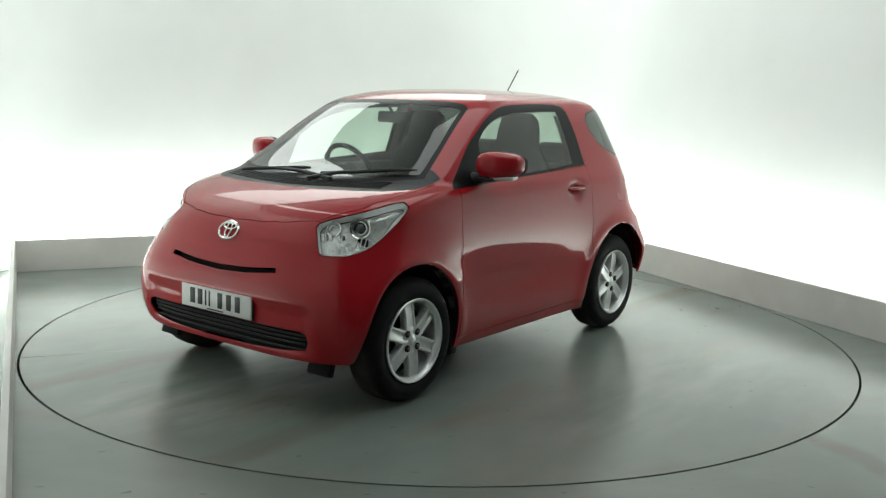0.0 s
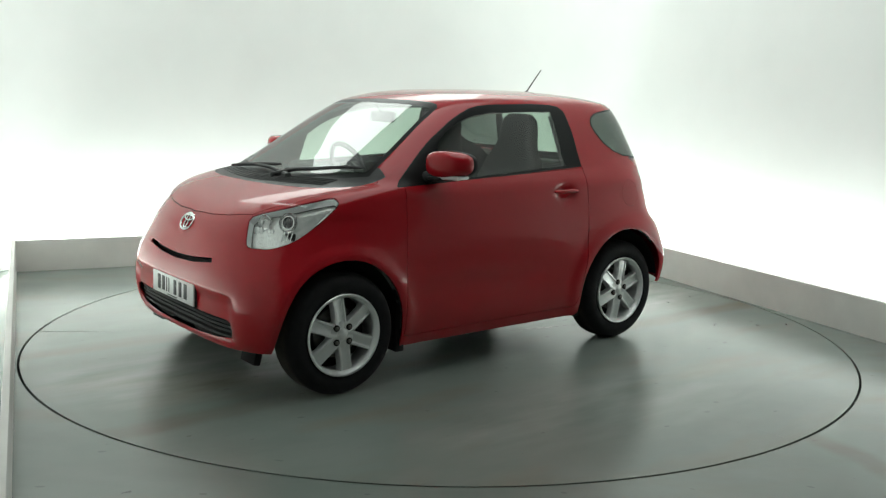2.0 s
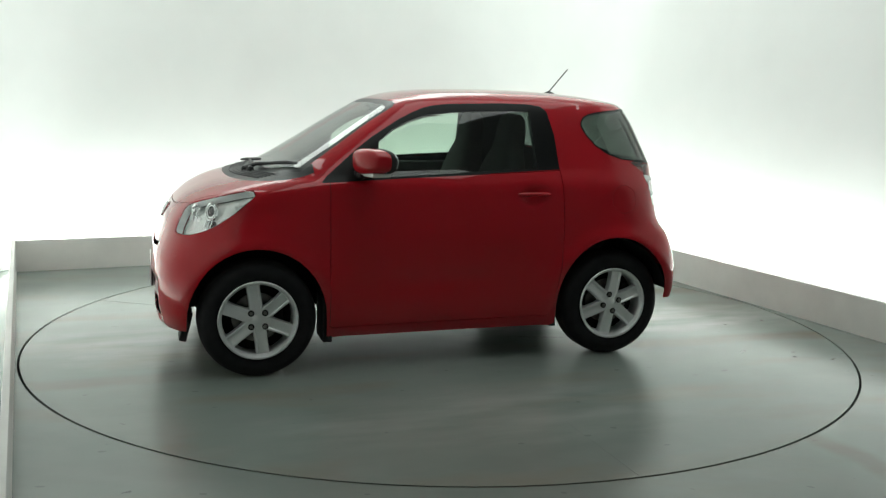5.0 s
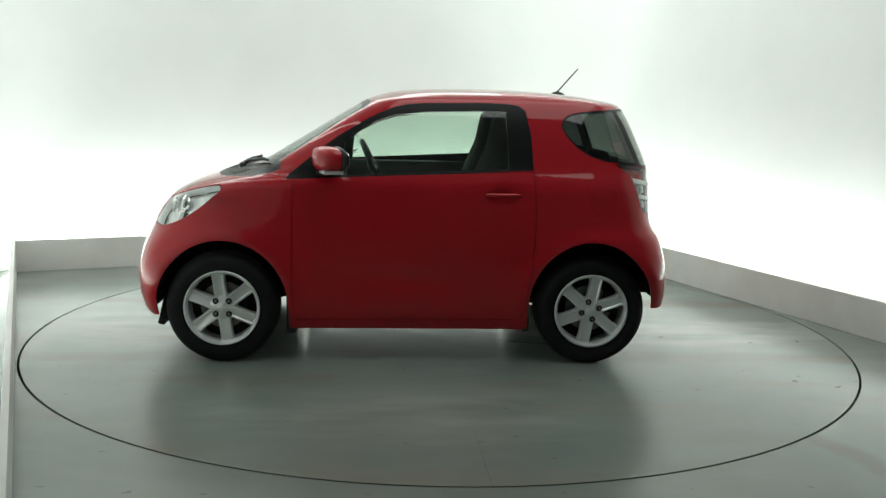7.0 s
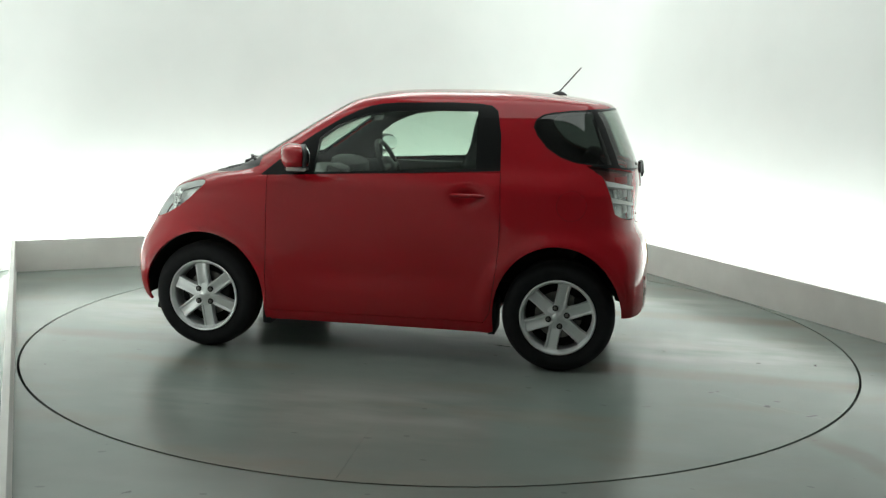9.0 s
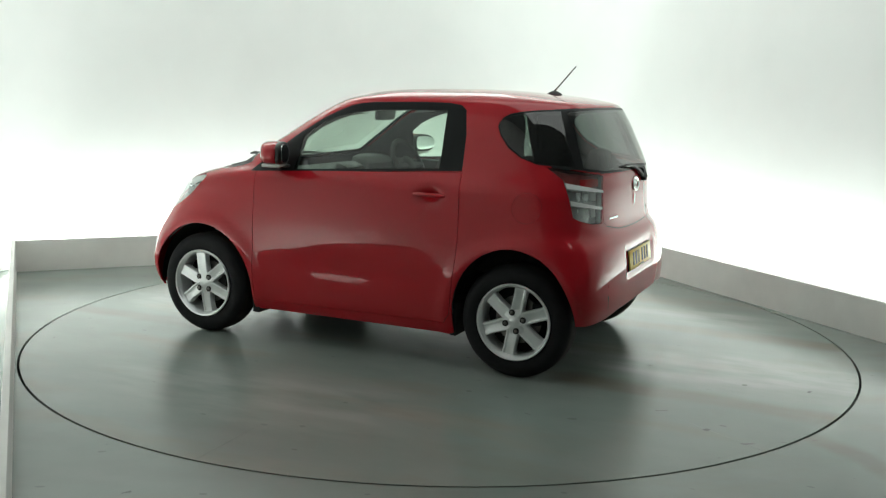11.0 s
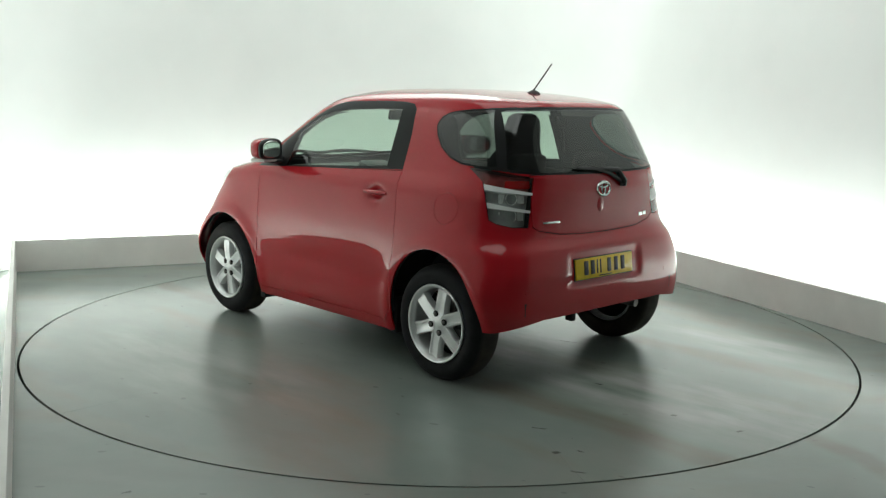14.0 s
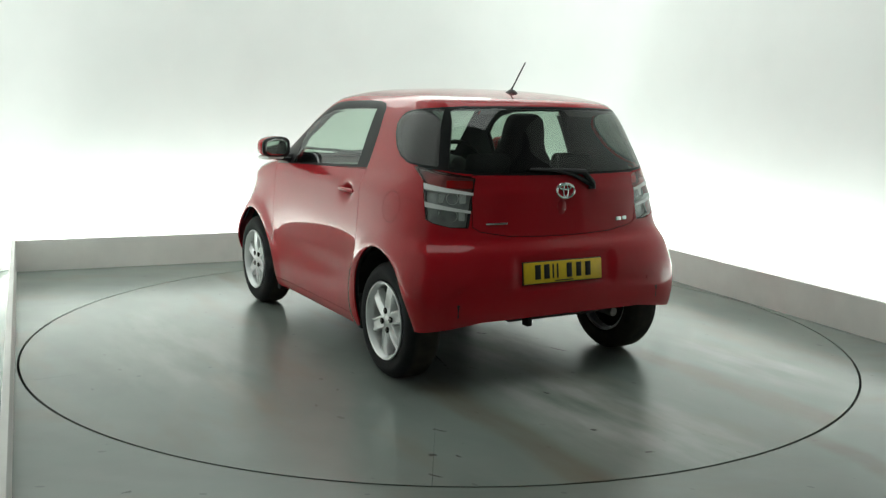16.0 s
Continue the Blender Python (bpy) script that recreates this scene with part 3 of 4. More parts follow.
def cut(poly, axes, where, only=(0,)):
    """The faces inside a convex outline, seen along the third axis, cut cleanly at its edge."""
    e1, e2 = axes
    poly = hull(poly)
    xs, ys = [p[0] for p in poly], [p[1] for p in poly]
    lo1, hi1, lo2, hi2 = min(xs) - 0.05, max(xs) + 0.05, min(ys) - 0.05, max(ys) + 0.05
    faces = []
    for f in body.faces:
        if f[tag] in only:
            c = f.calc_center_median()
            a, b = c.dot(e1), c.dot(e2)
            if lo1 < a < hi1 and lo2 < b < hi2 and where(c):
                faces.append(f)
    e3 = e1.cross(e2)
    n = len(poly)
    for i in range(n):
        (x0, y0), (x1, y1) = poly[i], poly[(i + 1) % n]
        out = (e1 * (x1 - x0) + e2 * (y1 - y0)).cross(e3).normalized()
        co = e1 * x0 + e2 * y0
        # e1 and e2 are unit and square to each other, so co lies on the edge's plane
        geom = list({v for f in faces for v in f.verts} | {e for f in faces for e in f.edges}) + faces
        bmesh.ops.bisect_plane(body, geom=geom, dist=1e-5, plane_co=co, plane_no=out)
        pool = {f for v in {v for f in faces if f.is_valid for v in f.verts} for f in v.link_faces}
        faces = []
        for f in pool:
            if f[tag] in only:
                c = f.calc_center_median()
                if (c - co).dot(out) < 0 and where(c) and lo1 - 0.05 < c.dot(e1) < hi1 + 0.05 and lo2 - 0.05 < c.dot(e2) < hi2 + 0.05:
                    faces.append(f)
    def inside(f):
        c = f.calc_center_median()
        a, b = c.dot(e1), c.dot(e2)
        return all((poly[(i + 1) % n][0] - poly[i][0]) * (b - poly[i][1]) - (poly[(i + 1) % n][1] - poly[i][1]) * (a - poly[i][0]) >= -1e-6 for i in range(n))
    return [f for f in faces if inside(f)]


def label_faces(faces, name):
    if name not in NAMES:
        NAMES.append(name)
    for f in faces:
        f[tag] = NAMES.index(name)


def panel(name, poly, axes, where, only=("body",), gap=0.0, border=0.0, border_name="window_border"):
    idx = tuple(NAMES.index(o) for o in only)
    faces = cut(poly, axes, where, idx)
    if gap:
        label_faces(faces, "gap")
        faces = cut(shrink(hull(poly), gap), axes, where, (NAMES.index("gap"),))
    if border:
        label_faces(faces, border_name)
        faces = cut(shrink(hull(poly), border), axes, where, (NAMES.index(border_name),))
    label_faces(faces, name)


def arch(cx, cz, a, b, x0, x1):
    return [(cx + a * math.cos(math.pi * k / 20), cz + b * math.sin(math.pi * k / 20)) for k in range(21)] + [(x0, 0.1), (x1, 0.1)]


DLO = [(0.668, 1.000), (0.640, 1.028), (0.569, 1.087), (0.48, 1.160), (0.391, 1.226), (0.24, 1.319), (0.16, 1.358), (0.087, 1.387), (0.02, 1.401), (-0.067, 1.409), (-0.377, 1.417),
       (-0.52, 1.414), (-0.59, 1.404), (-0.625, 1.378), (-0.653, 1.249), (-0.664, 1.062), (0.082, 1.024), (0.662, 0.996)]
SIDE_GLASS = [(0.372, 1.020), (0.354, 1.208), (0.269, 1.273), (0.18, 1.315), (0.086, 1.345), (-0.067, 1.364), (-0.35, 1.374), (-0.516, 1.374), (-0.532, 1.07)]
QUARTER = [(-0.822, 1.297), (-0.826, 1.322), (-0.842, 1.346), (-0.875, 1.365), (-0.92, 1.376), (-1.02, 1.388), (-1.128, 1.394), (-1.255, 1.100), (-1.16, 1.105), (-1.06, 1.115), (-0.975, 1.143), (-0.9, 1.190), (-0.845, 1.252)]
HEADLAMP = smooth_outline([(-0.572, 0.733), (-0.50, 0.726), (-0.433, 0.731), (-0.331, 0.769), (-0.226, 0.852), (-0.166, 0.92), (-0.172, 0.948), (-0.215, 0.957), (-0.381, 0.917), (-0.572, 0.862), (-0.574, 0.80)], 3)
TAIL = [(-0.258, 1.10), (-0.33, 1.093), (-0.53, 1.062), (-0.505, 0.815), (-0.42, 0.818), (-0.335, 0.838), (-0.297, 0.857)]
SCREEN = [(0, 1.010), (0.3, 1.017), (0.535, 1.030), (0.668, 1.045), (0.645, 1.10), (0.612, 1.19), (0.56, 1.325), (0.535, 1.385), (0.50, 1.405), (0.44, 1.416), (0.25, 1.424), (0, 1.427)]
SCREEN += [(-y, z) for y, z in SCREEN]
HATCH_GLASS = [(0.535, 1.385), (0.50, 1.398), (0.3, 1.405), (0, 1.407), (0.618, 1.10), (0.60, 1.083), (0.46, 1.072), (0.25, 1.068), (0, 1.066)]
HATCH_GLASS += [(-y, z) for y, z in HATCH_GLASS]
FLAP = (-1.047, 0.897)
S45 = 1 / math.sqrt(2)

for s in (1, -1):
    near = (lambda c, s=s: c.y * s > 0.42)
    for poly in (arch(1.0, 0.302, 0.352, 0.368, 0.640, 1.352), arch(-0.992, 0.305, 0.342, 0.383, -1.33, -0.655)):
        bmesh.ops.delete(body, geom=cut(poly, SIDE, near), context="FACES")
    bmesh.ops.delete(body, geom=cut([(-0.70, 0.1), (0.70, 0.1), (0.70, 0.180), (-0.70, 0.186)], SIDE, near), context="FACES")
    panel("side_window", SIDE_GLASS, SIDE, near)
    panel("window_frame", DLO, SIDE, near)
    panel("quarter_window", shrink(hull(QUARTER), 0.008), SIDE, lambda c, s=s: c.y * s > 0.3)
    panel("window_border", QUARTER, SIDE, lambda c, s=s: c.y * s > 0.3)
    lamp_axes = (Vector((-S45, s * S45, 0)), Vector((0, 0, 1)))
    k = S45 / 0.7
    panel("headlamp_lens", [(x * k, z) for x, z in HEADLAMP], lamp_axes, lambda c, s=s: c.y * s > 0.3 and c.x > 0.85, gap=0.004)
    tail_axes = (Vector((0.6606, s * 0.7507, 0)), Vector((0, 0, 1)))
    panel("tail_lens", TAIL, tail_axes, lambda c, s=s: c.y * s > 0.3 and c.x < -1.0, gap=0.004)
    panel("tail_lens", [(-0.205, 1.104), (-0.27, 1.098), (-0.288, 1.02)], tail_axes, lambda c, s=s: c.y * s > 0.3 and c.x < -1.0, only=("body", "gap"))
    rear_corner = (lambda c, s=s: c.y * s > 0.3 and c.x < -1.0)
    # two slanting white bars part the lamp into a red upper and two clear lower fields
    panel("tail_bar", [(-0.19, 1.043), (-0.53, 0.984), (-0.53, 0.972), (-0.19, 1.010)], tail_axes, rear_corner, only=("tail_lens",))
    panel("tail_bar", [(-0.19, 0.960), (-0.53, 0.896), (-0.53, 0.884), (-0.19, 0.930)], tail_axes, rear_corner, only=("tail_lens",))
    panel("tail_red", [(-0.19, 1.13), (-0.54, 1.13), (-0.54, 0.984), (-0.19, 1.043)], tail_axes, rear_corner, only=("tail_lens",))
    door = [(0.628, 1.005), (0.631, 0.75), (0.632, 0.245), (0.60, 0.235), (-0.60, 0.245), (-0.635, 0.30), (-0.668, 0.55), (-0.678, 0.70), (-0.678, 0.85), (-0.667, 1.058)]
    panel("door_panel", door, SIDE, near, gap=0.0032)
# round fuel flap on the left rear wing
panel("fuel_flap", [(FLAP[0] + 0.078 * math.cos(math.tau * k / 28), FLAP[1] + 0.078 * math.sin(math.tau * k / 28)) for k in range(28)], SIDE, lambda c: c.y > 0.42, gap=0.0014)
panel("windscreen", shrink(hull(SCREEN), 0.022), FRONT, lambda c: c.x > 0)
panel("window_border", SCREEN, FRONT, lambda c: c.x > 0)
panel("rear_window", shrink(hull(HATCH_GLASS), 0.012), FRONT, lambda c: c.x < -1.0, only=("body", "window_border"))
panel("window_border", HATCH_GLASS, FRONT, lambda c: c.x < -1.0)
for s in (1, -1):
    panel("window_border", [(s * 0.44, 1.402), (s * 0.57, 1.393), (s * 0.70, 1.10), (s * 0.57, 1.082)], FRONT, lambda c: c.x < -1.09)
panel("tailgate", [(0.512, 1.075), (0.516, 0.90), (0.514, 0.818), (0.474, 0.794), (0.322, 0.768), (0.15, 0.760), (0, 0.758), (-0.15, 0.760), (-0.322, 0.768), (-0.474, 0.794), (-0.514, 0.818), (-0.516, 0.90), (-0.512, 1.075)],
      FRONT, lambda c: c.x < -1.1, gap=0.0045)
COWL = [(1.105, 0), (1.10, 0.2), (1.085, 0.35), (1.05, 0.50), (1.0, 0.60), (0.93, 0.665), (0.86, 0.70), (0.70, 0.715)]
panel("cowl", COWL + [(x, -y) for x, y in COWL], TOP, lambda c: 0.93 < c.z < 1.09 and c.x > 0.6)
HOOD = [(1.392, 0), (1.386, 0.2), (1.366, 0.34), (1.318, 0.50), (1.19, 0.642), (1.03, 0.695), (0.9, 0.715), (0.75, 0.72)]
panel("bonnet", HOOD + [(x, -y) for x, y in HOOD], TOP, lambda c: c.z > 0.8 and c.x > 0.6, gap=0.0032)
for s in (1, -1):
    panel("grille_slot", [(s * 0.375, 0.655), (s * 0.385, 0.634), (s * 0.19, 0.612), (s * 0.19, 0.637)], FRONT, lambda c: c.x > 1.2)
    panel("grille_slot", [(s * 0.19, 0.637), (s * 0.19, 0.612), (0, 0.604), (0, 0.629)], FRONT, lambda c: c.x > 1.2)
LOWER = [(0.54, 0.386), (0.58, 0.375), (0.592, 0.34), (0.565, 0.298), (0.45, 0.285), (0.25, 0.275), (0, 0.271)]
panel("lower_intake", LOWER + [(-y, z) for y, z in LOWER], FRONT, lambda c: c.x > 1.2)
for s in (1, -1):
    panel("front_bumper", [(1.62, 0.90), (1.27, 0.90), (1.27, 0.16), (1.62, 0.16)], SIDE, lambda c, s=s: c.y * s > 0)
    panel("rear_bumper", [(-1.62, 0.752), (-1.30, 0.752), (-1.24, 0.62), (-1.24, 0.16), (-1.62, 0.16)], SIDE, lambda c, s=s: c.y * s > 0)
# the seam left in the middle belongs to the bumper
body.normal_update()
for f in body.faces:
    c = f.calc_center_median()
    if NAMES[f[tag]] == "gap" and abs(c.y) < 0.004 and c.z < 0.715 and abs(c.x) > 1.3:
        f[tag] = NAMES.index("front_bumper" if c.x > 0 else "rear_bumper")
# the rear bumper ends well above the ground, the front one lower
for poly, where in (([(-1, 0.05), (1, 0.05), (1, 0.295), (0.74, 0.315), (0.5, 0.362), (0, 0.364), (-0.5, 0.362), (-0.74, 0.315), (-1, 0.295)], lambda c: c.x < -1.1),
                    ([(-1, 0.05), (1, 0.05), (1, 0.245), (0.62, 0.215), (0.3, 0.19), (-0.3, 0.19), (-0.62, 0.215), (-1, 0.245)], lambda c: c.x > 1.15)):
    low = cut(poly, FRONT, where, tuple(range(len(NAMES))))
    bmesh.ops.delete(body, geom=low, context="FACES")
body.normal_update()


def take(names, test=lambda c: True):
    idx = {NAMES.index(n) for n in names if n in NAMES}
    return [f for f in body.faces if f[tag] in idx and test(f.calc_center_median())]


def skin(name, faces, mat, parent, label="", depth=0.010, sink=0.0, flip=False):
    """A panel of the shell with turned-in edges, keeping the shell's own curvature in its shading."""
    ids, co, no, fs = {}, [], [], []
    for f in faces:
        q = []
        for v in f.verts:
            if v.index not in ids:
                ids[v.index] = len(co)
                co.append(v.co - v.normal * sink)
                no.append(-v.normal if flip else v.normal)
            q.append(ids[v.index])
        fs.append(q[::-1] if flip else q)
    flat = len(fs)
    if depth:
        inside = set(faces)
        for f in faces:
            for l in f.loops:
                if sum(1 for g in l.edge.link_faces if g in inside) == 1:
                    a, b = l.vert, l.link_loop_next.vert
                    k = len(co)
                    ca, cb = a.co - a.normal * sink, b.co - b.normal * sink
                    side = (cb - ca).cross(a.normal).normalized()
                    co += [ca, ca - a.normal * depth, cb - b.normal * depth, cb]
                    no += [side] * 4
                    fs.append((k, k + 1, k + 2, k + 3))
    me = bpy.data.meshes.new(name)
    me.from_pydata(co, [], fs)
    me.materials.append(mat)
    me.shade_smooth()
    me.normals_split_custom_set_from_vertices(no)
    ob = new(name, me)
    ob.parent = parent
    if label:
        tagged(ob, label)
    return ob


body.verts.index_update()
for s in (1, -1):
    on = (lambda c, s=s: c.y * s > 0)
    d = skin("door", take(["door_panel"], on), PAINT, car, "red painted front door")
    skin("window_surround", take(["window_frame"], on), GLOSS_BLACK, d, "black door window surround")
    skin("side_window", take(["side_window"], on), WINDOW, d, "green tinted side glass", depth=0)
    skin("quarter_window", take(["quarter_window"], on), QUARTER_GLASS, car, "dark tinted rear quarter glass", depth=0)
skin("body_shell", take(["body"]), PAINT, car, "glossy red painted bodywork")
skin("fuel_flap", take(["fuel_flap"]), PAINT, car, "round red fuel flap")
skin("bonnet", take(["bonnet"]), PAINT, car, "red painted bonnet")
gate = skin("tailgate", take(["tailgate"]), PAINT, car, "red painted tailgate")
skin("front_bumper", take(["front_bumper"]), PAINT, car, "red painted front bumper")
skin("rear_bumper", take(["rear_bumper"]), PAINT, car, "red painted rear bumper")
skin("windscreen", take(["windscreen"]), WINDOW, car, "green tinted windscreen", depth=0)
skin("rear_window", take(["rear_window"]), PRIVACY, gate, "dark tinted rear glass", depth=0)
skin("window_border", take(["window_border"]), GLOSS_BLACK, car, "black glass border", depth=0.004)
skin("cowl", take(["cowl"]), BLACK, car, "matt black plastic scuttle panel")
skin("seams", take(["gap"]), GAP, car, "dark panel gaps", depth=0, sink=0.009)
for name, label in (("grille_slot", "black air slot"), ("lower_intake", "black lower air intake")):
    skin(name, take([name]), GAP, car, label, depth=-0.04, sink=0.04)
# inside skin: dark trim below the belt, pale headliner above
opaque = ["body", "door_panel", "bonnet", "tailgate", "window_border", "window_frame", "gap", "cowl"]
skin("interior_trim", take(opaque, lambda c: c.z < 1.36), TRIM, car, "dark grey interior trim", depth=0, sink=0.03, flip=True)
skin("headliner", take(["body"], lambda c: c.z >= 1.36), HEADLINER, car, "grey headliner", depth=0, sink=0.03, flip=True)

# ---- wheels ----
def spoke(angle):
    """One spoke: broad and slightly dished between two raised edges, stepped down to the rim."""
    across = ((-1.0, -0.040), (-1.0, -0.010), (-0.90, -0.001), (-0.68, 0.0), (-0.52, -0.0055), (0.30, -0.0055), (0.52, 0.0), (0.90, 0.0), (1.0, -0.008), (1.0, -0.040))
    stations = ((0.030, 0.026, -0.010), (0.060, 0.0345, -0.011), (0.095, 0.0335, -0.010), (0.130, 0.0330, -0.010), (0.160, 0.0345, -0.013), (0.180, 0.0365, -0.015), (0.1925, 0.0405, -0.012))
    bm = bmesh.new()
    turned = Matrix.Rotation(angle, 4, "Z")
    rows = [[bm.verts.new(turned @ Vector((r, w * a, top + h * (0.45 if r < 0.05 else 1)))) for a, h in across] for r, w, top in stations]
    for p, q in zip(rows, rows[1:]):
        for i in range(len(across) - 1):
            bm.faces.new((p[i], p[i + 1], q[i + 1], q[i]))
        bm.faces.new((p[-1], p[0], q[0], q[-1]))
    bm.faces.new(rows[0][::-1])
    bm.faces.new(rows[-1])
    bmesh.ops.recalc_face_normals(bm, faces=bm.faces)
    return bm


def wheel(x, y, first, nuts):
    """A road wheel; its own +z points out of the car, first is the first spoke's angle."""
    s = 1 if y > 0 else -1
    w = new("wheel")
    w.parent = car
    tagged(w, "silver six-spoke alloy wheel")
    # local x runs to the car's rear as seen from its left side
    w.matrix_basis = Matrix(((-s, 0, 0, x), (0, 0, s, y), (0, 1, 0, 0.302), (0, 0, 0, 1)))
    bm = bmesh.new()
    lathe(bm, [(0.196, -0.010), (0.205, 0.000), (0.222, 0.006), (0.245, 0.010), (0.268, 0.006), (0.284, -0.008), (0.294, -0.022), (0.300, -0.034), (0.302, -0.06), (0.302, -0.13), (0.298, -0.15),
               (0.284, -0.168), (0.25, -0.178), (0.20, -0.172)], count=72)
    part("tyre", bm, RUBBER, w, "black rubber tyre")
    bm = bmesh.new()
    lathe(bm, [(0.200, 0.000), (0.204, 0.007), (0.200, 0.012), (0.193, 0.010), (0.189, 0.001), (0.183, -0.006), (0.180, -0.03), (0.180, -0.16), (0.196, -0.168)], count=72)
    rim = part("rim", bm, ALLOY, w, "silver alloy rim")
    bm = bmesh.new()
    lathe(bm, [(0.0001, -0.010), (0.026, -0.010), (0.030, -0.013), (0.058, -0.013), (0.070, -0.018), (0.077, -0.05), (0.0001, -0.05)], count=40)
    part("hub", bm, ALLOY, rim)
    bm = bmesh.new()
    lathe(bm, [(0.0001, -0.006), (0.018, -0.007), (0.024, -0.011), (0.026, -0.02)], count=32)
    part("hub_cap", bm, ALLOY, rim, "plain silver centre cap")
    for k in range(6):
        part("spoke", spoke(radians(first + 60 * k)), ALLOY, rim)
    for k in range(4):
        a = radians(nuts + 90 * k)
        bm = bmesh.new()
        m = Matrix.Translation((0.050 * math.cos(a), 0.050 * math.sin(a), 0))
        # flat black disc gives the bolt hole's shade by colour
        lathe(bm, [(0.0150, -0.0165), (0.0165, -0.0078), (0.0001, -0.0078)], m, count=18)
        part("lug_recess", bm, GAP, rim, "black disc for the shade in the bolt hole")
        bm = bmesh.new()
        lathe(bm, [(0.0001, 0.000), (0.007, -0.001), (0.0100, -0.003), (0.0100, -0.012)], m, count=6)
        part("wheel_nut", bm, STEEL, rim, "steel wheel nut")
    bm = bmesh.new()
    lathe(bm, [(0.0001, -0.075), (0.127, -0.075), (0.128, -0.085), (0.0001, -0.085)], count=40)
    part("brake_disc", bm, STEEL, w, "worn steel brake disc")
    bm = bmesh.new()
    box(bm, (0.05, 0.12, 0.05), Matrix.Translation((0.105, 0.04, -0.075)), bevel=0.01)
    part("brake_caliper", bm, GAP, w, "dark brake caliper")
    bm = bmesh.new()
    lathe(bm, [(0.0001, -0.11), (0.18, -0.11)], count=40)
    part("brake_backplate", bm, GAP, w, "dark brake shield")
    return w


for s in (1, -1):
    wheel(1.0, s * 0.815, 98, 45)
    wheel(-1.0, s * 0.80, 80, 15)


# ---- wheel housings and underbody ----
def underbody():
    for s in (1, -1):
        for x, rad, y, low in ((1.0, 0.372, 0.745, 3), (-0.985, 0.372, 0.785, -10)):
            bm = bmesh.new()
            m = Matrix.Translation((x, s * y, 0.302)) @ Matrix.Rotation(radians(-90 * s), 4, "X")
            lathe(bm, [(rad, 0.0), (rad + 0.006, -0.02), (rad + 0.006, -0.38), (0.001, -0.38)], m, count=48, start=radians(low if s > 0 else 180 + low), sweep=radians(-180 - 2 * low))
            part("wheel_housing", bm, GAP, car, "black wheel arch lining")
    bm = bmesh.new()
    box(bm, (1.24, 1.46, 0.12), Matrix.Translation((-0.02, 0, 0.265)), bevel=0.03)
    part("floor_pan", bm, GAP, car, "dark underbody floor pan")
    bm = bmesh.new()
    box(bm, (2.35, 0.78, 0.12), Matrix.Translation((0.12, 0, 0.33)), bevel=0.03)
    part("chassis", bm, GAP, car, "dark chassis tunnel")
    for s in (1, -1):
        bm = bmesh.new()
        box(bm, (1.22, 0.05, 0.05), Matrix.Translation((-0.02, s * 0.725, 0.208)), bevel=0.012)
        part("sill", bm, BLACK, car, "black sill edge")
    bm = bmesh.new()
    box(bm, (0.16, 1.30, 0.10), Matrix.Translation((-1.37, 0, 0.425)), bevel=0.02)
    part("rear_crossmember", bm, GAP, car, "dark rear crossmember")
    bm = bmesh.new()
    box(bm, (0.72, 0.84, 0.08), Matrix.Translation((-0.99, 0, 0.44)), bevel=0.02)
    part("boot_floor", bm, GAP, car, "dark boot floor pan")
    bm = bmesh.new()
    m = Matrix.Translation((-1.18, -0.12, 0.345)) @ Matrix.Rotation(radians(90), 4, "X")
    lathe(bm, [(0.0001, -0.30), (0.06, -0.30), (0.075, -0.28), (0.075, 0.28), (0.06, 0.30), (0.0001, 0.30)], m, count=28)
    part("silencer", bm, STEEL, car, "dull steel exhaust silencer")
    bm = bmesh.new()
    tube(bm, [(-1.18, -0.34, 0.33), (-1.28, -0.37, 0.325), (-1.40, -0.38, 0.32)], 0.024, 14)
    part("exhaust_pipe", bm, STEEL, car, "steel exhaust tailpipe")
    bm = bmesh.new()
    box(bm, (0.05, 0.035, 0.07), Matrix.Translation((-1.36, 0.16, 0.325)), bevel=0.008)
    part("towing_eye", bm, GAP, car, "dark towing bracket")
    bm = bmesh.new()
    tube(bm, [(-1.0, -0.62, 0.30), (-1.0, 0.62, 0.30)], 0.04, 12)
    part("rear_axle", bm, GAP, car, "dark rear axle beam")
    for s in (1, -1):
        bm = bmesh.new()
        box(bm, (0.04, 0.14, 0.16), Matrix.Translation((1.350, s * 0.56, 0.240)) @ pose(0, 0, 0, 0, -14, 0), bevel=0.008)
        part("air_deflector", bm, GAP, car, "black rubber air deflector")


underbody()

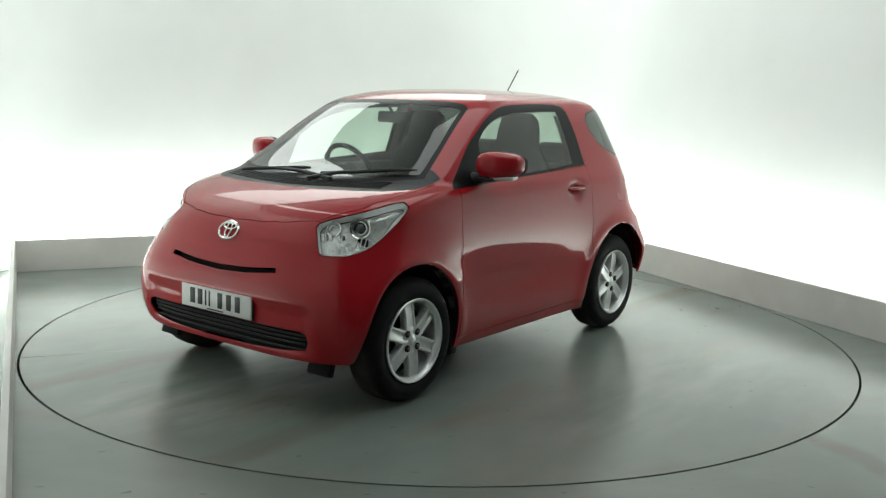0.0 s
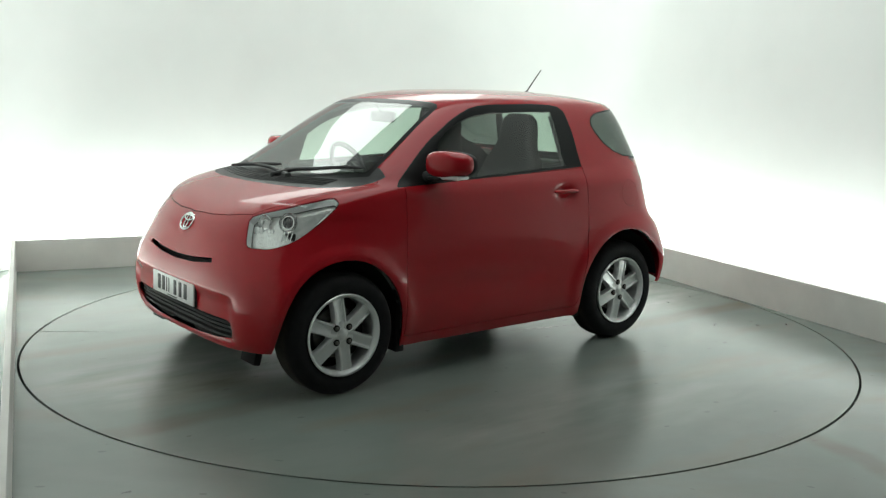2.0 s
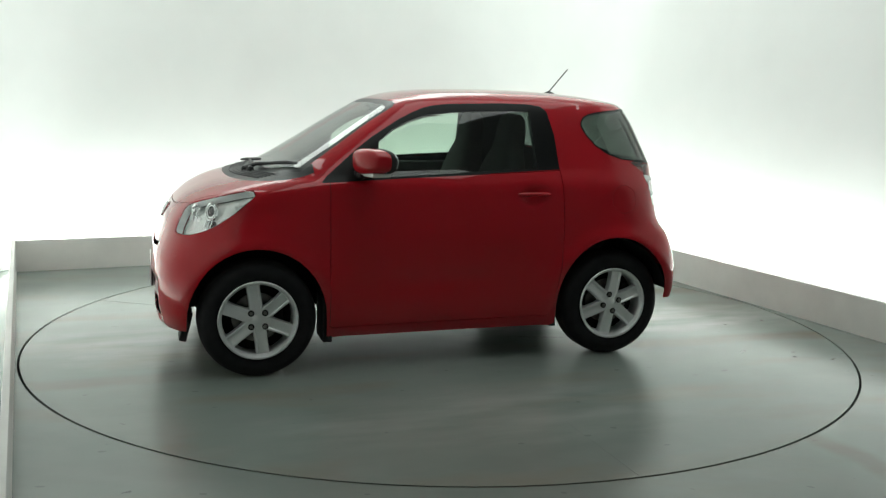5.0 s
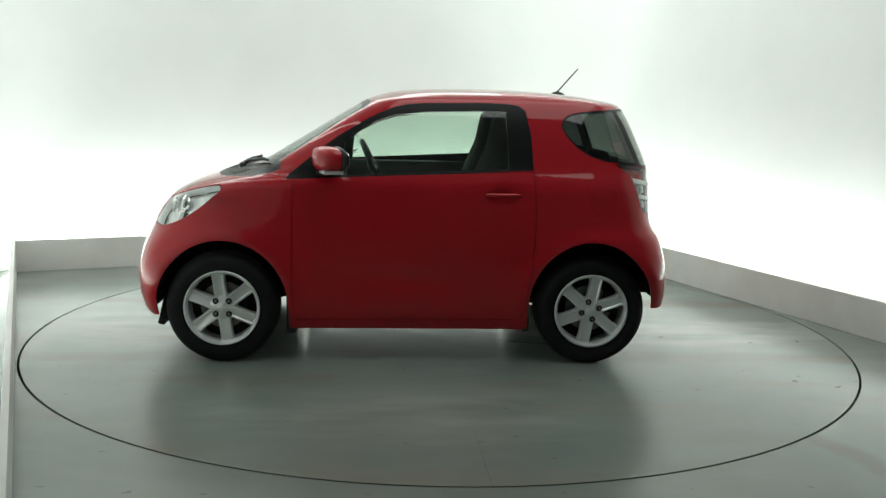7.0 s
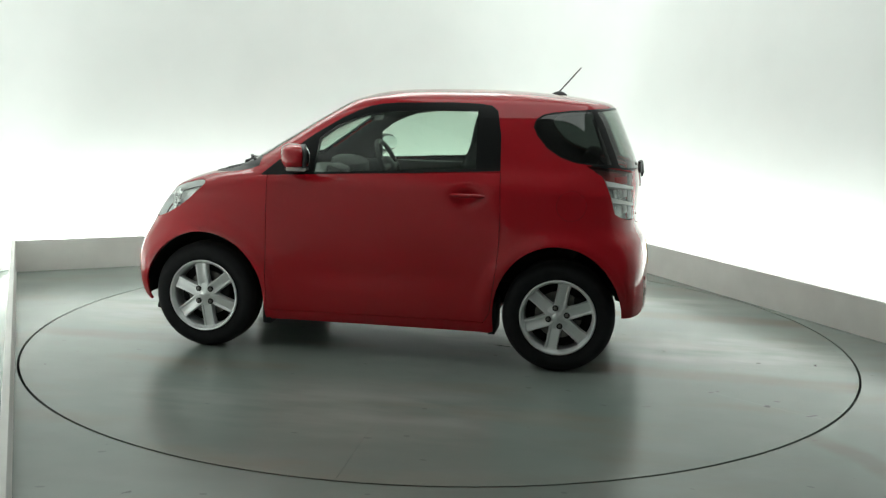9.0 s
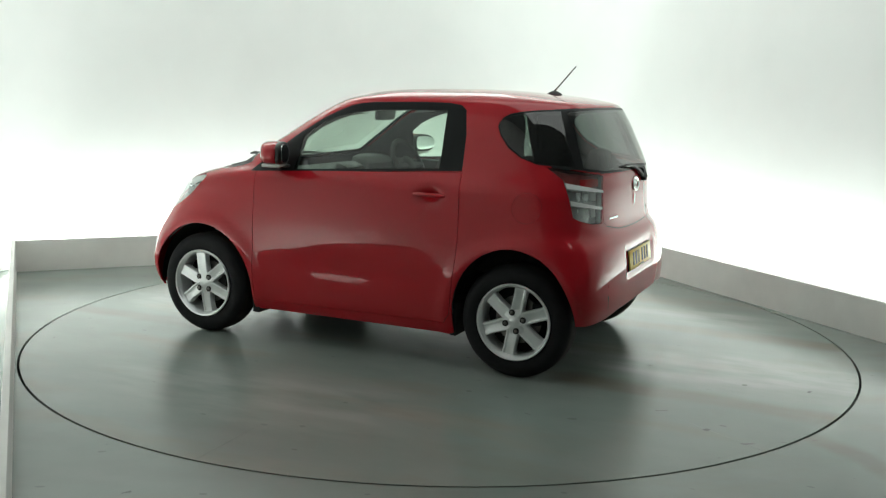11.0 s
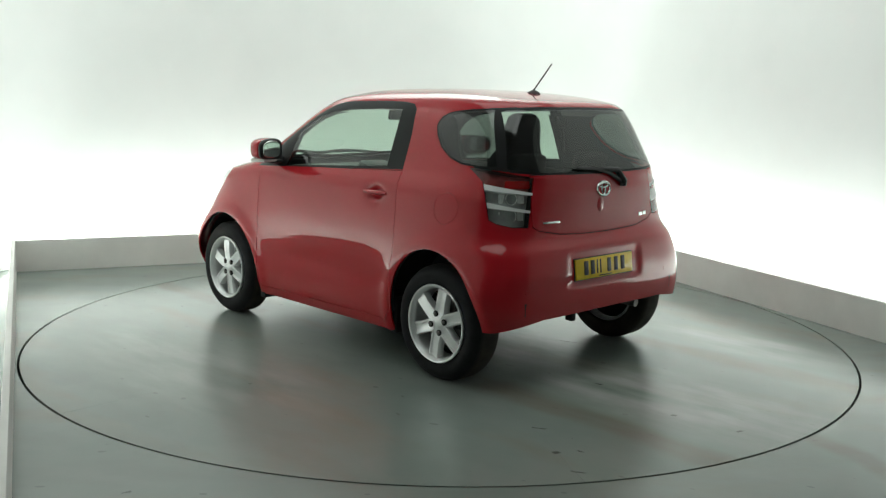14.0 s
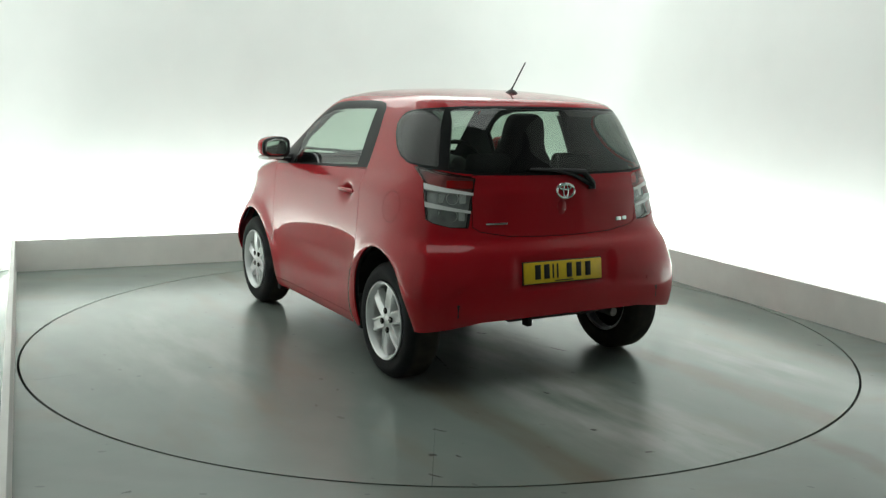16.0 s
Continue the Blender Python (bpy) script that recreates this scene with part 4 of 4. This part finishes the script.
# ---- lamps ----
def headlamp(s):
    on = (lambda c: c.y * s > 0)
    lens_faces = take(["headlamp_lens"], on)
    lamp = skin("headlamp", lens_faces, CRYSTAL, car, "silvery headlamp unit under a clear lens", depth=0, sink=0.046)
    skin("lamp_bezel", take(["headlamp_lens"], on), LAMP_GREY, lamp, "pale lamp surround", depth=0.036, sink=0.004).data.materials.clear()
    bezel = bpy.data.objects[lamp.children[0].name]
    # only the turned-in rim of the surround is kept
    bm = bmesh.new()
    bm.from_mesh(bezel.data)
    bmesh.ops.delete(bm, geom=[f for f in bm.faces if f.index < len(lens_faces)], context="FACES")
    bm.to_mesh(bezel.data)
    bm.free()
    bezel.data.materials.append(LAMP_GREY)
    skin("lens", lens_faces, LENS, lamp, "clear plastic lens", depth=0)
    out = Vector((0.82, s * 0.52, 0.22)).normalized()
    def bowl(name, where, radius, depth, mat, label, ring=0.0):
        m = seat_on(Vector((where[0], s * where[1], where[2])), out)
        bm = bmesh.new()
        prof = [(radius * math.sin(k / 8 * math.pi / 2), -depth * math.cos(k / 8 * math.pi / 2)) for k in range(9)]
        prof[0] = (0.0001, prof[0][1])
        lathe(bm, prof + [(radius + 0.006, 0.004), (radius + 0.007, -0.006)], m, count=36)
        return part(name, bm, mat, lamp, label)
    bowl("main_reflector", (1.214, 0.660, 0.842), 0.042, 0.03, CHROME, "silver main reflector bowl")
    m = seat_on(Vector((1.212, s * 0.658, 0.842)), out)
    bm = bmesh.new()
    lathe(bm, [(0.0001, 0.012), (0.010, 0.010), (0.018, 0.005), (0.024, -0.003), (0.026, -0.012)], m, count=32)
    part("projector_lens", bm, DARK_LENS, lamp, "dark round projector lens")
    bm = bmesh.new()
    lathe(bm, [(0.025, -0.012), (0.028, 0.004), (0.033, 0.005), (0.037, -0.006)], m, count=36)
    part("projector_ring", bm, CHROME, lamp, "chrome projector ring")
    bowl("indicator_reflector", (1.285, 0.560, 0.838), 0.030, 0.03, CHROME, "small silver indicator bowl")
    bm = bmesh.new()
    box(bm, (0.062, 0.036, 0.02), seat_on(Vector((1.215, s * 0.672, 0.775)), out), bevel=0.006)
    part("lower_vent", bm, GAP, lamp, "dark recess below the projector")
    for k in (-1, 0, 1):
        bm = bmesh.new()
        box(bm, (0.004, 0.042, 0.006), seat_on(Vector((1.222, s * 0.676, 0.776)), out) @ Matrix.Translation((0.021 * k, 0, 0.012)) @ pose(0, 0, 0, 0, 0, -14 * s), bevel=0.001)
        part("vent_rib", bm, REFLECTOR, lamp)
    # narrow facets of the reflector toward the middle of the car
    for k in range(7):
        bm = bmesh.new()
        place = Vector((1.318 - 0.010 * k, s * (0.528 + 0.016 * k), 0.772 + 0.003 * (k % 3)))
        box(bm, (0.017, 0.085 - 0.005 * k, 0.010), seat_on(place, out) @ pose(0, 0, 0, 10 * (k % 3) - 10, 24 * (k % 2) - 12, 6), bevel=0.003)
        part("reflector_facet", bm, CHROME, lamp)


def tail_lamp(s):
    on = (lambda c: c.y * s > 0)
    clear = take(["tail_lens"], on)
    lamp = skin("tail_lamp", clear + take(["tail_red", "tail_bar"], on), LAMP_DARK, car, "tail lamp with a red upper field and two clear lower fields", depth=0, sink=0.04)
    skin("red_lens", take(["tail_red"], on), RED_LENS, lamp, "smoky red lens", depth=0)
    skin("clear_lens", clear, SMOKE_LENS, lamp, "clear grey lens", depth=0)
    skin("white_bar", take(["tail_bar"], on), BAR_WHITE, lamp, "pale silver bars", depth=0.03, sink=-0.002)
    out = Vector((-0.86, s * 0.46, 0.12)).normalized()
    for z, place in ((0.955, (-1.305, 0.585)), (0.87, (-1.31, 0.592))):
        m = seat_on(Vector((place[0] + 0.012, s * place[1], z)), out)
        bm = bmesh.new()
        lathe(bm, [(0.0001, -0.022), (0.014, -0.018), (0.024, -0.008), (0.029, 0.004), (0.031, 0.0)], m, count=28)
        part("lamp_bowl", bm, REFLECTOR, lamp, "silver lamp bowl")
        for k in (-1, 1):
            bm = bmesh.new()
            box(bm, (0.034, 0.046, 0.012), m @ Matrix.Translation((0.05 * k, 0, -0.004)) @ pose(0, 0, 0, 0, -16 * k, 0), bevel=0.004)
            part("lamp_facet", bm, REFLECTOR, lamp)
    bm = bmesh.new()
    box(bm, (0.13, 0.040, 0.012), seat_on(Vector((-1.292, s * 0.545, 1.022)), out), bevel=0.005)
    part("brake_light", bm, BRAKE_RED, lamp, "red brake light block")


SLAT = material("dark_slat_plastic", (0.010, 0.010, 0.011), rough=0.55)
DARK_LENS = material("dark_projector_glass", (0.05, 0.055, 0.06), rough=0.06, coat=1.0)
LAMP_DARK = material("grey_lamp_back", (0.58, 0.60, 0.60), rough=0.25, metal=0.35, noise_scale=25, noise_amount=0.2, bump_amount=0.8, bump_scale=60)
BAR_WHITE = material("pale_lamp_bar", (0.78, 0.80, 0.79), rough=0.25)
BRAKE_RED = material("brake_lamp_red", (0.80, 0.02, 0.03), rough=0.3)
for s in (1, -1):
    headlamp(s)
    tail_lamp(s)


# ---- plates, badges, wipers, mirrors and the other fittings ----
def oval_ring(bm, m, a, b, thick, dx=0.0, dy=0.0):
    pts = [m @ Vector((dx + a * math.cos(math.tau * k / 36), dy + b * math.sin(math.tau * k / 36), 0)) for k in range(36)]
    tube(bm, pts, thick, 8, closed=True)


def emblem(place, normal, label, size=1.0):
    m = seat_on(place + normal * 0.003, normal) @ Matrix.Diagonal((size, size, size, 1))
    bm = bmesh.new()
    oval_ring(bm, m, 0.066, 0.045, 0.0062)
    badge = part("emblem", bm, CHROME, car, label)
    bm = bmesh.new()
    oval_ring(bm, m, 0.018, 0.040, 0.0048)
    part("inner_oval", bm, CHROME, badge)
    bm = bmesh.new()
    oval_ring(bm, m, 0.044, 0.015, 0.0048, dy=0.022)
    part("upper_oval", bm, CHROME, badge)


p, n = on_skin((2, 0, 0.786), (-1, 0, 0))
emblem(p, n, "chrome oval emblem")
p, n = on_skin((-2, -0.018, 0.987), (1, 0, 0))
emblem(p, n, "chrome oval emblem", 0.82)


def number_plate(m, mat, label):
    bm = bmesh.new()
    box(bm, (0.52, 0.111, 0.010), m, bevel=0.003)
    plate = part("number_plate", bm, mat, car, label)
    # seven plain marks for the characters, a gap after the fourth
    marks = [(-0.172, 0.052), (-0.114, 0.050), (-0.0715, 0.015), (-0.0425, 0.015), (0.036, 0.048), (0.100, 0.048), (0.164, 0.050)]
    for x, w in marks:
        bm = bmesh.new()
        box(bm, (w * 0.72, 0.076, 0.002), m @ Matrix.Translation((x, 0.004, 0.0057)), bevel=0.0006)
        part("plate_mark", bm, INK, plate)
    bm = bmesh.new()
    box(bm, (0.12, 0.006, 0.002), m @ Matrix.Translation((0, -0.047, 0.0056)), bevel=0.0005)
    part("maker_line", bm, INK, plate)
    bm = bmesh.new()
    box(bm, (0.53, 0.121, 0.012), m @ Matrix.Translation((0, 0, -0.008)), bevel=0.003)
    part("plate_back", bm, BLACK, plate, "black plate backing")


number_plate(seat_on((1.516, 0.0, 0.452), (0.9985, 0, 0.02)), WHITE_PLATE, "white front number plate with dark marks")
number_plate(seat_on((-1.458, 0.016, 0.585), (-0.992, 0, 0.12)) @ Matrix.Diagonal((0.94, 0.96, 1, 1)), YELLOW_PLATE, "yellow rear number plate with dark marks")

for y0, y1, z in ((0.445, 0.325, 0.834), (-0.365, -0.405, 0.828), (-0.412, -0.445, 0.830)):
    p, n = on_skin((-2, (y0 + y1) / 2, z), (1, 0, 0))
    bm = bmesh.new()
    box(bm, (abs(y1 - y0), 0.010 if y0 > 0 else 0.020, 0.003), seat_on(p + n * 0.002, n), bevel=0.001)
    part("lettering_bar", bm, CHROME, car, "small chrome badge bar")
# tailgate release and its recess
p, n = on_skin((-2, 0.0, 0.905), (1, 0, 0))
bm = bmesh.new()
lathe(bm, [(0.0001, 0.004), (0.024, 0.003), (0.034, -0.004)], seat_on(p, n) @ Matrix.Diagonal((1, 1.35, 1, 1)), count=28)
part("tailgate_release", bm, PAINT, gate, "red tailgate release button")
# small round covers on the rear bumper
for y, z in ((-0.56, 0.51), (0.62, 0.51)):
    p, n = on_skin((-2, y, z), (1, 0, 0))
    bm = bmesh.new()
    lathe(bm, [(0.0001, 0.002), (0.010, 0.002), (0.012, -0.002)], seat_on(p, n), count=20)
    part("bumper_cap", bm, PAINT, car, "small red bumper cap")

# slats of the lower intake
for k, z in enumerate((0.362, 0.340, 0.318, 0.296)):
    pts = []
    for i in range(25):
        y = -0.56 + 1.12 * i / 24
        p, n = on_skin((2, y, z), (-1, 0, 0))
        pts.append(p - n * 0.018)
    bm = bmesh.new()
    tube(bm, pts, 0.0055, 6)
    part("grille_slat", bm, SLAT, car, "black intake slat")


def wiper(points, pivot, name="wiper"):
    """A blade lying on the glass, its arm from the pivot."""
    bm = bmesh.new()
    tube(bm, points, [0.006] + [0.010] * (len(points) - 2) + [0.006], 6)
    blade = part(name, bm, BLACK, car, "black wiper blade")
    mid = Vector(points[len(points) // 2])
    bm = bmesh.new()
    tube(bm, [pivot, (Vector(pivot) + mid) / 2 + Vector((0, 0, 0.012)), mid], [0.014, 0.010, 0.008], 8)
    part("wiper_arm", bm, BLACK, blade, "black wiper arm")
    bm = bmesh.new()
    lathe(bm, [(0.0001, 0.012), (0.014, 0.010), (0.019, 0.0), (0.019, -0.02)], Matrix.Translation(pivot), count=20)
    part("wiper_pivot", bm, BLACK, blade, "black wiper spindle cap")


def over_screen(x, y, lift):
    p, n = on_skin((x, y, 2.0), (0, 0, -1))
    return p + n * lift


wiper([over_screen(0.955 - 0.07 * k / 6, -0.46 + 0.46 * k / 6, 0.020) for k in range(7)], over_screen(0.97, 0.22, 0.012))
wiper([over_screen(0.925 - 0.16 * (k / 6) ** 1.5, 0.12 + 0.50 * k / 6, 0.020) for k in range(7)], over_screen(0.99, 0.10, 0.012))
back = []
for k in range(7):
    p, n = on_skin((-2, 0.20 - 0.30 * k / 6, 1.094 - 0.012 * k / 6), (1, 0, 0))
    back.append(p + n * 0.018)
p, n = on_skin((-2, -0.185, 1.012), (1, 0, 0))
wiper(back, p + n * 0.012, "rear_wiper")
q, n = on_skin((-2, -0.13, 1.075), (1, 0, 0))
bm = bmesh.new()
tube(bm, [p + n * 0.018, q + n * 0.022, back[4]], [0.020, 0.017, 0.010], 8)
part("rear_wiper_arm", bm, BLACK, gate, "black rear wiper arm")

# scuttle louvres
for k in range(5):
    x = 0.985 + 0.02 * k
    bm = bmesh.new()
    tube(bm, [over_screen(x - 0.10 * (abs(i) / 8) ** 2, i * 0.07, 0.002) for i in range(-8, 9)], 0.004, 6)
    part("scuttle_rib", bm, BLACK, car, "black scuttle rib")

# aerial
bm = bmesh.new()
base = Vector((-0.905, 0, 1.474))
lathe(bm, [(0.034, -0.012), (0.030, 0.004), (0.018, 0.014), (0.008, 0.020), (0.0001, 0.021)], Matrix.Translation(base) @ Matrix.Diagonal((1.5, 0.8, 1, 1)), count=24)
aerial = part("aerial", bm, BLACK, car, "black roof aerial")
bm = bmesh.new()
tube(bm, [(-0.90, 0, 1.487), (-0.915, 0, 1.503), (-1.028, 0, 1.634)], [0.006, 0.0042, 0.0036], 8)
part("aerial_mast", bm, BLACK, aerial, "thin black mast")


def door_mirror(s):
    def blob(bm, centre, size, power, rows=18, cols=28, flat_back=None):
        grid = []
        for i in range(rows + 1):
            v = -math.pi / 2 + math.pi * i / rows
            ring = []
            for j in range(cols):
                u = math.tau * j / cols
                f = lambda a: math.copysign(abs(a) ** power, a)
                x, y, z = f(math.cos(v)) * f(math.cos(u)), f(math.cos(v)) * f(math.sin(u)), f(math.sin(v))
                # the outer end is swept back and tapers
                taper = 1 - 0.16 * max(0, y)
                sweep = -0.034 * y
                p = Vector((centre[0] + size[0] * x * taper + sweep - 0.012 * y * y, s * (centre[1] + size[1] * y), centre[2] + size[2] * z * taper))
                if flat_back is not None:
                    p.x = max(p.x, flat_back + sweep)
                ring.append(bm.verts.new(p))
            grid.append(ring)
        for i in range(rows):
            for j in range(cols):
                bm.faces.new((grid[i][j], grid[i][(j + 1) % cols], grid[i + 1][(j + 1) % cols], grid[i + 1][j]))
        bmesh.ops.remove_doubles(bm, verts=bm.verts, dist=1e-5)
        bmesh.ops.recalc_face_normals(bm, faces=bm.faces)
    bm = bmesh.new()
    blob(bm, (0.436, 0.885, 1.113), (0.074, 0.106, 0.066), 0.62, flat_back=0.385)
    mirror = part("door_mirror", bm, PAINT, car, "red door mirror housing")
    bm = bmesh.new()
    blob(bm, (0.384, 0.884, 1.112), (0.022, 0.102, 0.066), 0.6)
    part("mirror_surround", bm, BLACK, mirror, "black mirror surround")
    bm = bmesh.new()
    blob(bm, (0.366, 0.886, 1.113), (0.008, 0.082, 0.051), 0.6)
    part("mirror_glass", bm, MIRROR, mirror, "mirror glass")
    bm = bmesh.new()
    box(bm, (0.105, 0.125, 0.022), Matrix.Translation((0.418, s * 0.90, 1.048)) @ pose(0, 0, 0, 0, 0, 18 * s), bevel=0.008)
    part("side_repeater", bm, REPEATER, mirror, "clear side repeater strip")
    bm = bmesh.new()
    tube(bm, [(0.47, s * 0.735, 1.035), (0.455, s * 0.79, 1.045), (0.43, s * 0.86, 1.062)], [0.036, 0.026, 0.030], 12)
    part("mirror_foot", bm, BLACK, mirror, "black mirror foot")
    bm = bmesh.new()
    box(bm, (0.11, 0.10, 0.018), Matrix.Translation((0.44, s * 0.83, 1.040)), bevel=0.007)
    part("mirror_base", bm, BLACK, mirror, "black mirror underside")


MIRROR = material("silvered_mirror", (0.80, 0.82, 0.82), rough=0.02, metal=1.0)
REPEATER = material("clear_repeater_plastic", (0.66, 0.66, 0.64), rough=0.18, coat=0.6)
for s in (1, -1):
    door_mirror(s)
    # door handle: a bar across its dished recess
    pts = []
    for k in range(9):
        x = -0.405 - 0.185 * k / 8
        p, n = on_skin((x, s * 2, 0.929), (0, -s, 0))
        pts.append(Vector((x, s * (0.797 + 0.007 * math.sin(math.pi * k / 8)), 0.930)))
    bm = bmesh.new()
    tube(bm, pts, [0.007, 0.011, 0.012, 0.012, 0.012, 0.012, 0.012, 0.011, 0.007], 10)
    part("door_handle", bm, PAINT, car, "red door handle")
    # small rear mudflap edge in front of each rear wheel and behind each front wheel
    for x, size, z in ((0.638, (0.05, 0.20, 0.24), 0.275), (-0.645, (0.04, 0.20, 0.18), 0.268)):
        bm = bmesh.new()
        box(bm, size, Matrix.Translation((x, s * 0.675, z)), bevel=0.006)
        part("mud_guard", bm, GAP, car, "black mud guard")

# ---- cabin ----
def cushion(bm, outline_rows, s=1):
    """A padded form: rows of (centre x, centre z, half width, half thickness, tilt degrees), rounded across."""
    rings = []
    for x, y, z, w, t, tilt in outline_rows:
        ring = []
        for k in range(20):
            a = math.tau * k / 20
            f = lambda c: math.copysign(abs(c) ** 0.55, c)
            q = Vector((t * f(math.sin(a)), w * f(math.cos(a)), 0))
            q.rotate(Euler((0, radians(tilt), 0)))
            ring.append(bm.verts.new(q + Vector((x, y, z))))
        rings.append(ring)
    for a, b in zip(rings, rings[1:]):
        for k in range(20):
            bm.faces.new((a[k], a[(k + 1) % 20], b[(k + 1) % 20], b[k]))
    bm.faces.new(rings[0][::-1])
    bm.faces.new(rings[-1])
    bmesh.ops.recalc_face_normals(bm, faces=bm.faces)


def front_seat(y):
    bm = bmesh.new()
    cushion(bm, [(-0.34, y, 0.52, 0.20, 0.05, -10), (-0.355, y, 0.60, 0.245, 0.075, -14), (-0.39, y, 0.72, 0.255, 0.09, -15), (-0.425, y, 0.86, 0.255, 0.09, -15), (-0.46, y, 0.99, 0.245, 0.08, -16),
                 (-0.485, y, 1.08, 0.215, 0.07, -16), (-0.50, y, 1.14, 0.165, 0.062, -15), (-0.51, y, 1.19, 0.142, 0.06, -12), (-0.52, y, 1.27, 0.135, 0.056, -10), (-0.526, y, 1.325, 0.118, 0.05, -10), (-0.53, y, 1.352, 0.085, 0.03, -10)])
    seat = part("front_seat", bm, CLOTH, car, "dark cloth front seat with fixed headrest")
    bm = bmesh.new()
    box(bm, (0.50, 0.48, 0.15), Matrix.Translation((-0.08, y, 0.50)) @ pose(0, 0, 0, 0, -6, 0), bevel=0.05, segments=3)
    part("seat_cushion", bm, CLOTH, seat, "dark cloth seat cushion")


def cabin():
    for y in (0.36, -0.36):
        front_seat(y)
    # rear bench
    bm = bmesh.new()
    box(bm, (0.14, 1.10, 0.46), Matrix.Translation((-1.06, 0, 0.80)) @ pose(0, 0, 0, 0, -14, 0), bevel=0.05, segments=3)
    bench = part("rear_bench", bm, CLOTH, car, "dark cloth rear bench")
    bm = bmesh.new()
    box(bm, (0.40, 1.10, 0.14), Matrix.Translation((-0.85, 0, 0.56)), bevel=0.04, segments=3)
    part("bench_cushion", bm, CLOTH, bench)
    for y in (0.27, -0.27):
        bm = bmesh.new()
        box(bm, (0.09, 0.25, 0.14), Matrix.Translation((-1.11, y, 1.09)) @ pose(0, 0, 0, 0, -12, 0), bevel=0.035, segments=3)
        part("headrest", bm, CLOTH, bench)
    # dashboard with a raised binnacle before the driver
    bm = bmesh.new()
    cushion(bm, [(0.62, 0, 0.60, 0.62, 0.20, 0), (0.63, 0, 0.72, 0.66, 0.21, 0), (0.64, 0, 0.84, 0.67, 0.22, 0), (0.65, 0, 0.92, 0.66, 0.20, 0), (0.67, 0, 0.968, 0.62, 0.15, 0), (0.68, 0, 0.985, 0.52, 0.08, 0)])
    dash = part("dashboard", bm, TRIM, car, "dark grey dashboard")
    bm = bmesh.new()
    cushion(bm, [(0.49, -0.36, 0.93, 0.20, 0.10, 0), (0.49, -0.36, 1.0, 0.19, 0.10, 0), (0.51, -0.36, 1.035, 0.16, 0.08, 0), (0.53, -0.36, 1.05, 0.09, 0.04, 0)])
    part("instrument_binnacle", bm, TRIM, dash, "dark instrument binnacle")
    bm = bmesh.new()
    box(bm, (0.10, 0.22, 0.10), Matrix.Translation((0.47, 0.0, 0.96)) @ pose(0, 0, 0, 0, -20, 0), bevel=0.02)
    part("centre_console", bm, BLACK, dash, "black centre console")
    # steering wheel
    m = Matrix.Translation((0.215, -0.36, 0.985)) @ Matrix.Rotation(radians(-64), 4, "Y")
    bm = bmesh.new()
    tube(bm, [m @ Vector((0.182 * math.cos(math.tau * k / 40), 0.182 * math.sin(math.tau * k / 40), 0)) for k in range(40)], 0.0155, 10, closed=True)
    wheel_ob = part("steering_wheel", bm, BLACK, car, "black three-spoke steering wheel")
    bm = bmesh.new()
    lathe(bm, [(0.0001, 0.03), (0.045, 0.026), (0.07, 0.005), (0.07, -0.03), (0.0001, -0.04)], m, count=28)
    part("wheel_boss", bm, BLACK, wheel_ob)
    for a in (0, 90, 180, 270):
        if a == 0:
            continue
        bm = bmesh.new()
        q = m @ Matrix.Rotation(radians(a), 4, "Z")
        tube(bm, [q @ Vector((0.05, 0, 0)), q @ Vector((0.18, 0, 0))], [0.024, 0.016], 8)
        part("wheel_spoke", bm, BLACK, wheel_ob)
    # inside mirror
    bm = bmesh.new()
    box(bm, (0.03, 0.23, 0.066), Matrix.Translation((0.215, -0.02, 1.325)) @ pose(0, 0, 0, 0, -8, 0), bevel=0.013, segments=3)
    im = part("interior_mirror", bm, BLACK, car, "black interior mirror")
    bm = bmesh.new()
    tube(bm, [(0.225, -0.02, 1.35), (0.262, -0.02, 1.395)], 0.009, 8)
    part("mirror_stem", bm, BLACK, im)
    # pillar and door trims seen through the glass
    for s in (1, -1):
        bm = bmesh.new()
        box(bm, (1.20, 0.05, 0.42), Matrix.Translation((0.0, s * 0.705, 0.80)), bevel=0.02)
        part("door_card", bm, TRIM, car, "dark grey door trim")
        bm = bmesh.new()
        tube(bm, [(-0.59, s * 0.67, 1.12), (-0.60, s * 0.64, 1.20), (-0.585, s * 0.60, 1.34)], 0.018, 8)
        part("seat_belt_guide", bm, BLACK, car, "black belt guide")
    # parcel shelf edge
    bm = bmesh.new()
    box(bm, (0.16, 1.04, 0.03), Matrix.Translation((-1.23, 0, 1.02)), bevel=0.01)
    part("load_cover", bm, BLACK, car, "black load cover")


cabin()


def motions():
    """The turntable and the car on it turn together."""
    rows_table, rows_car = [], []
    for k in range(33):
        t = k * 0.5
        m = Matrix.Rotation(radians(turn(t)), 4, "Z")
        rows_table.append((t, m))
        rows_car.append((t, m @ Matrix.Translation((0.2209, -0.0172, 0.0))))
    walk(turntable, rows_table)
    walk(car, rows_car)


motions()
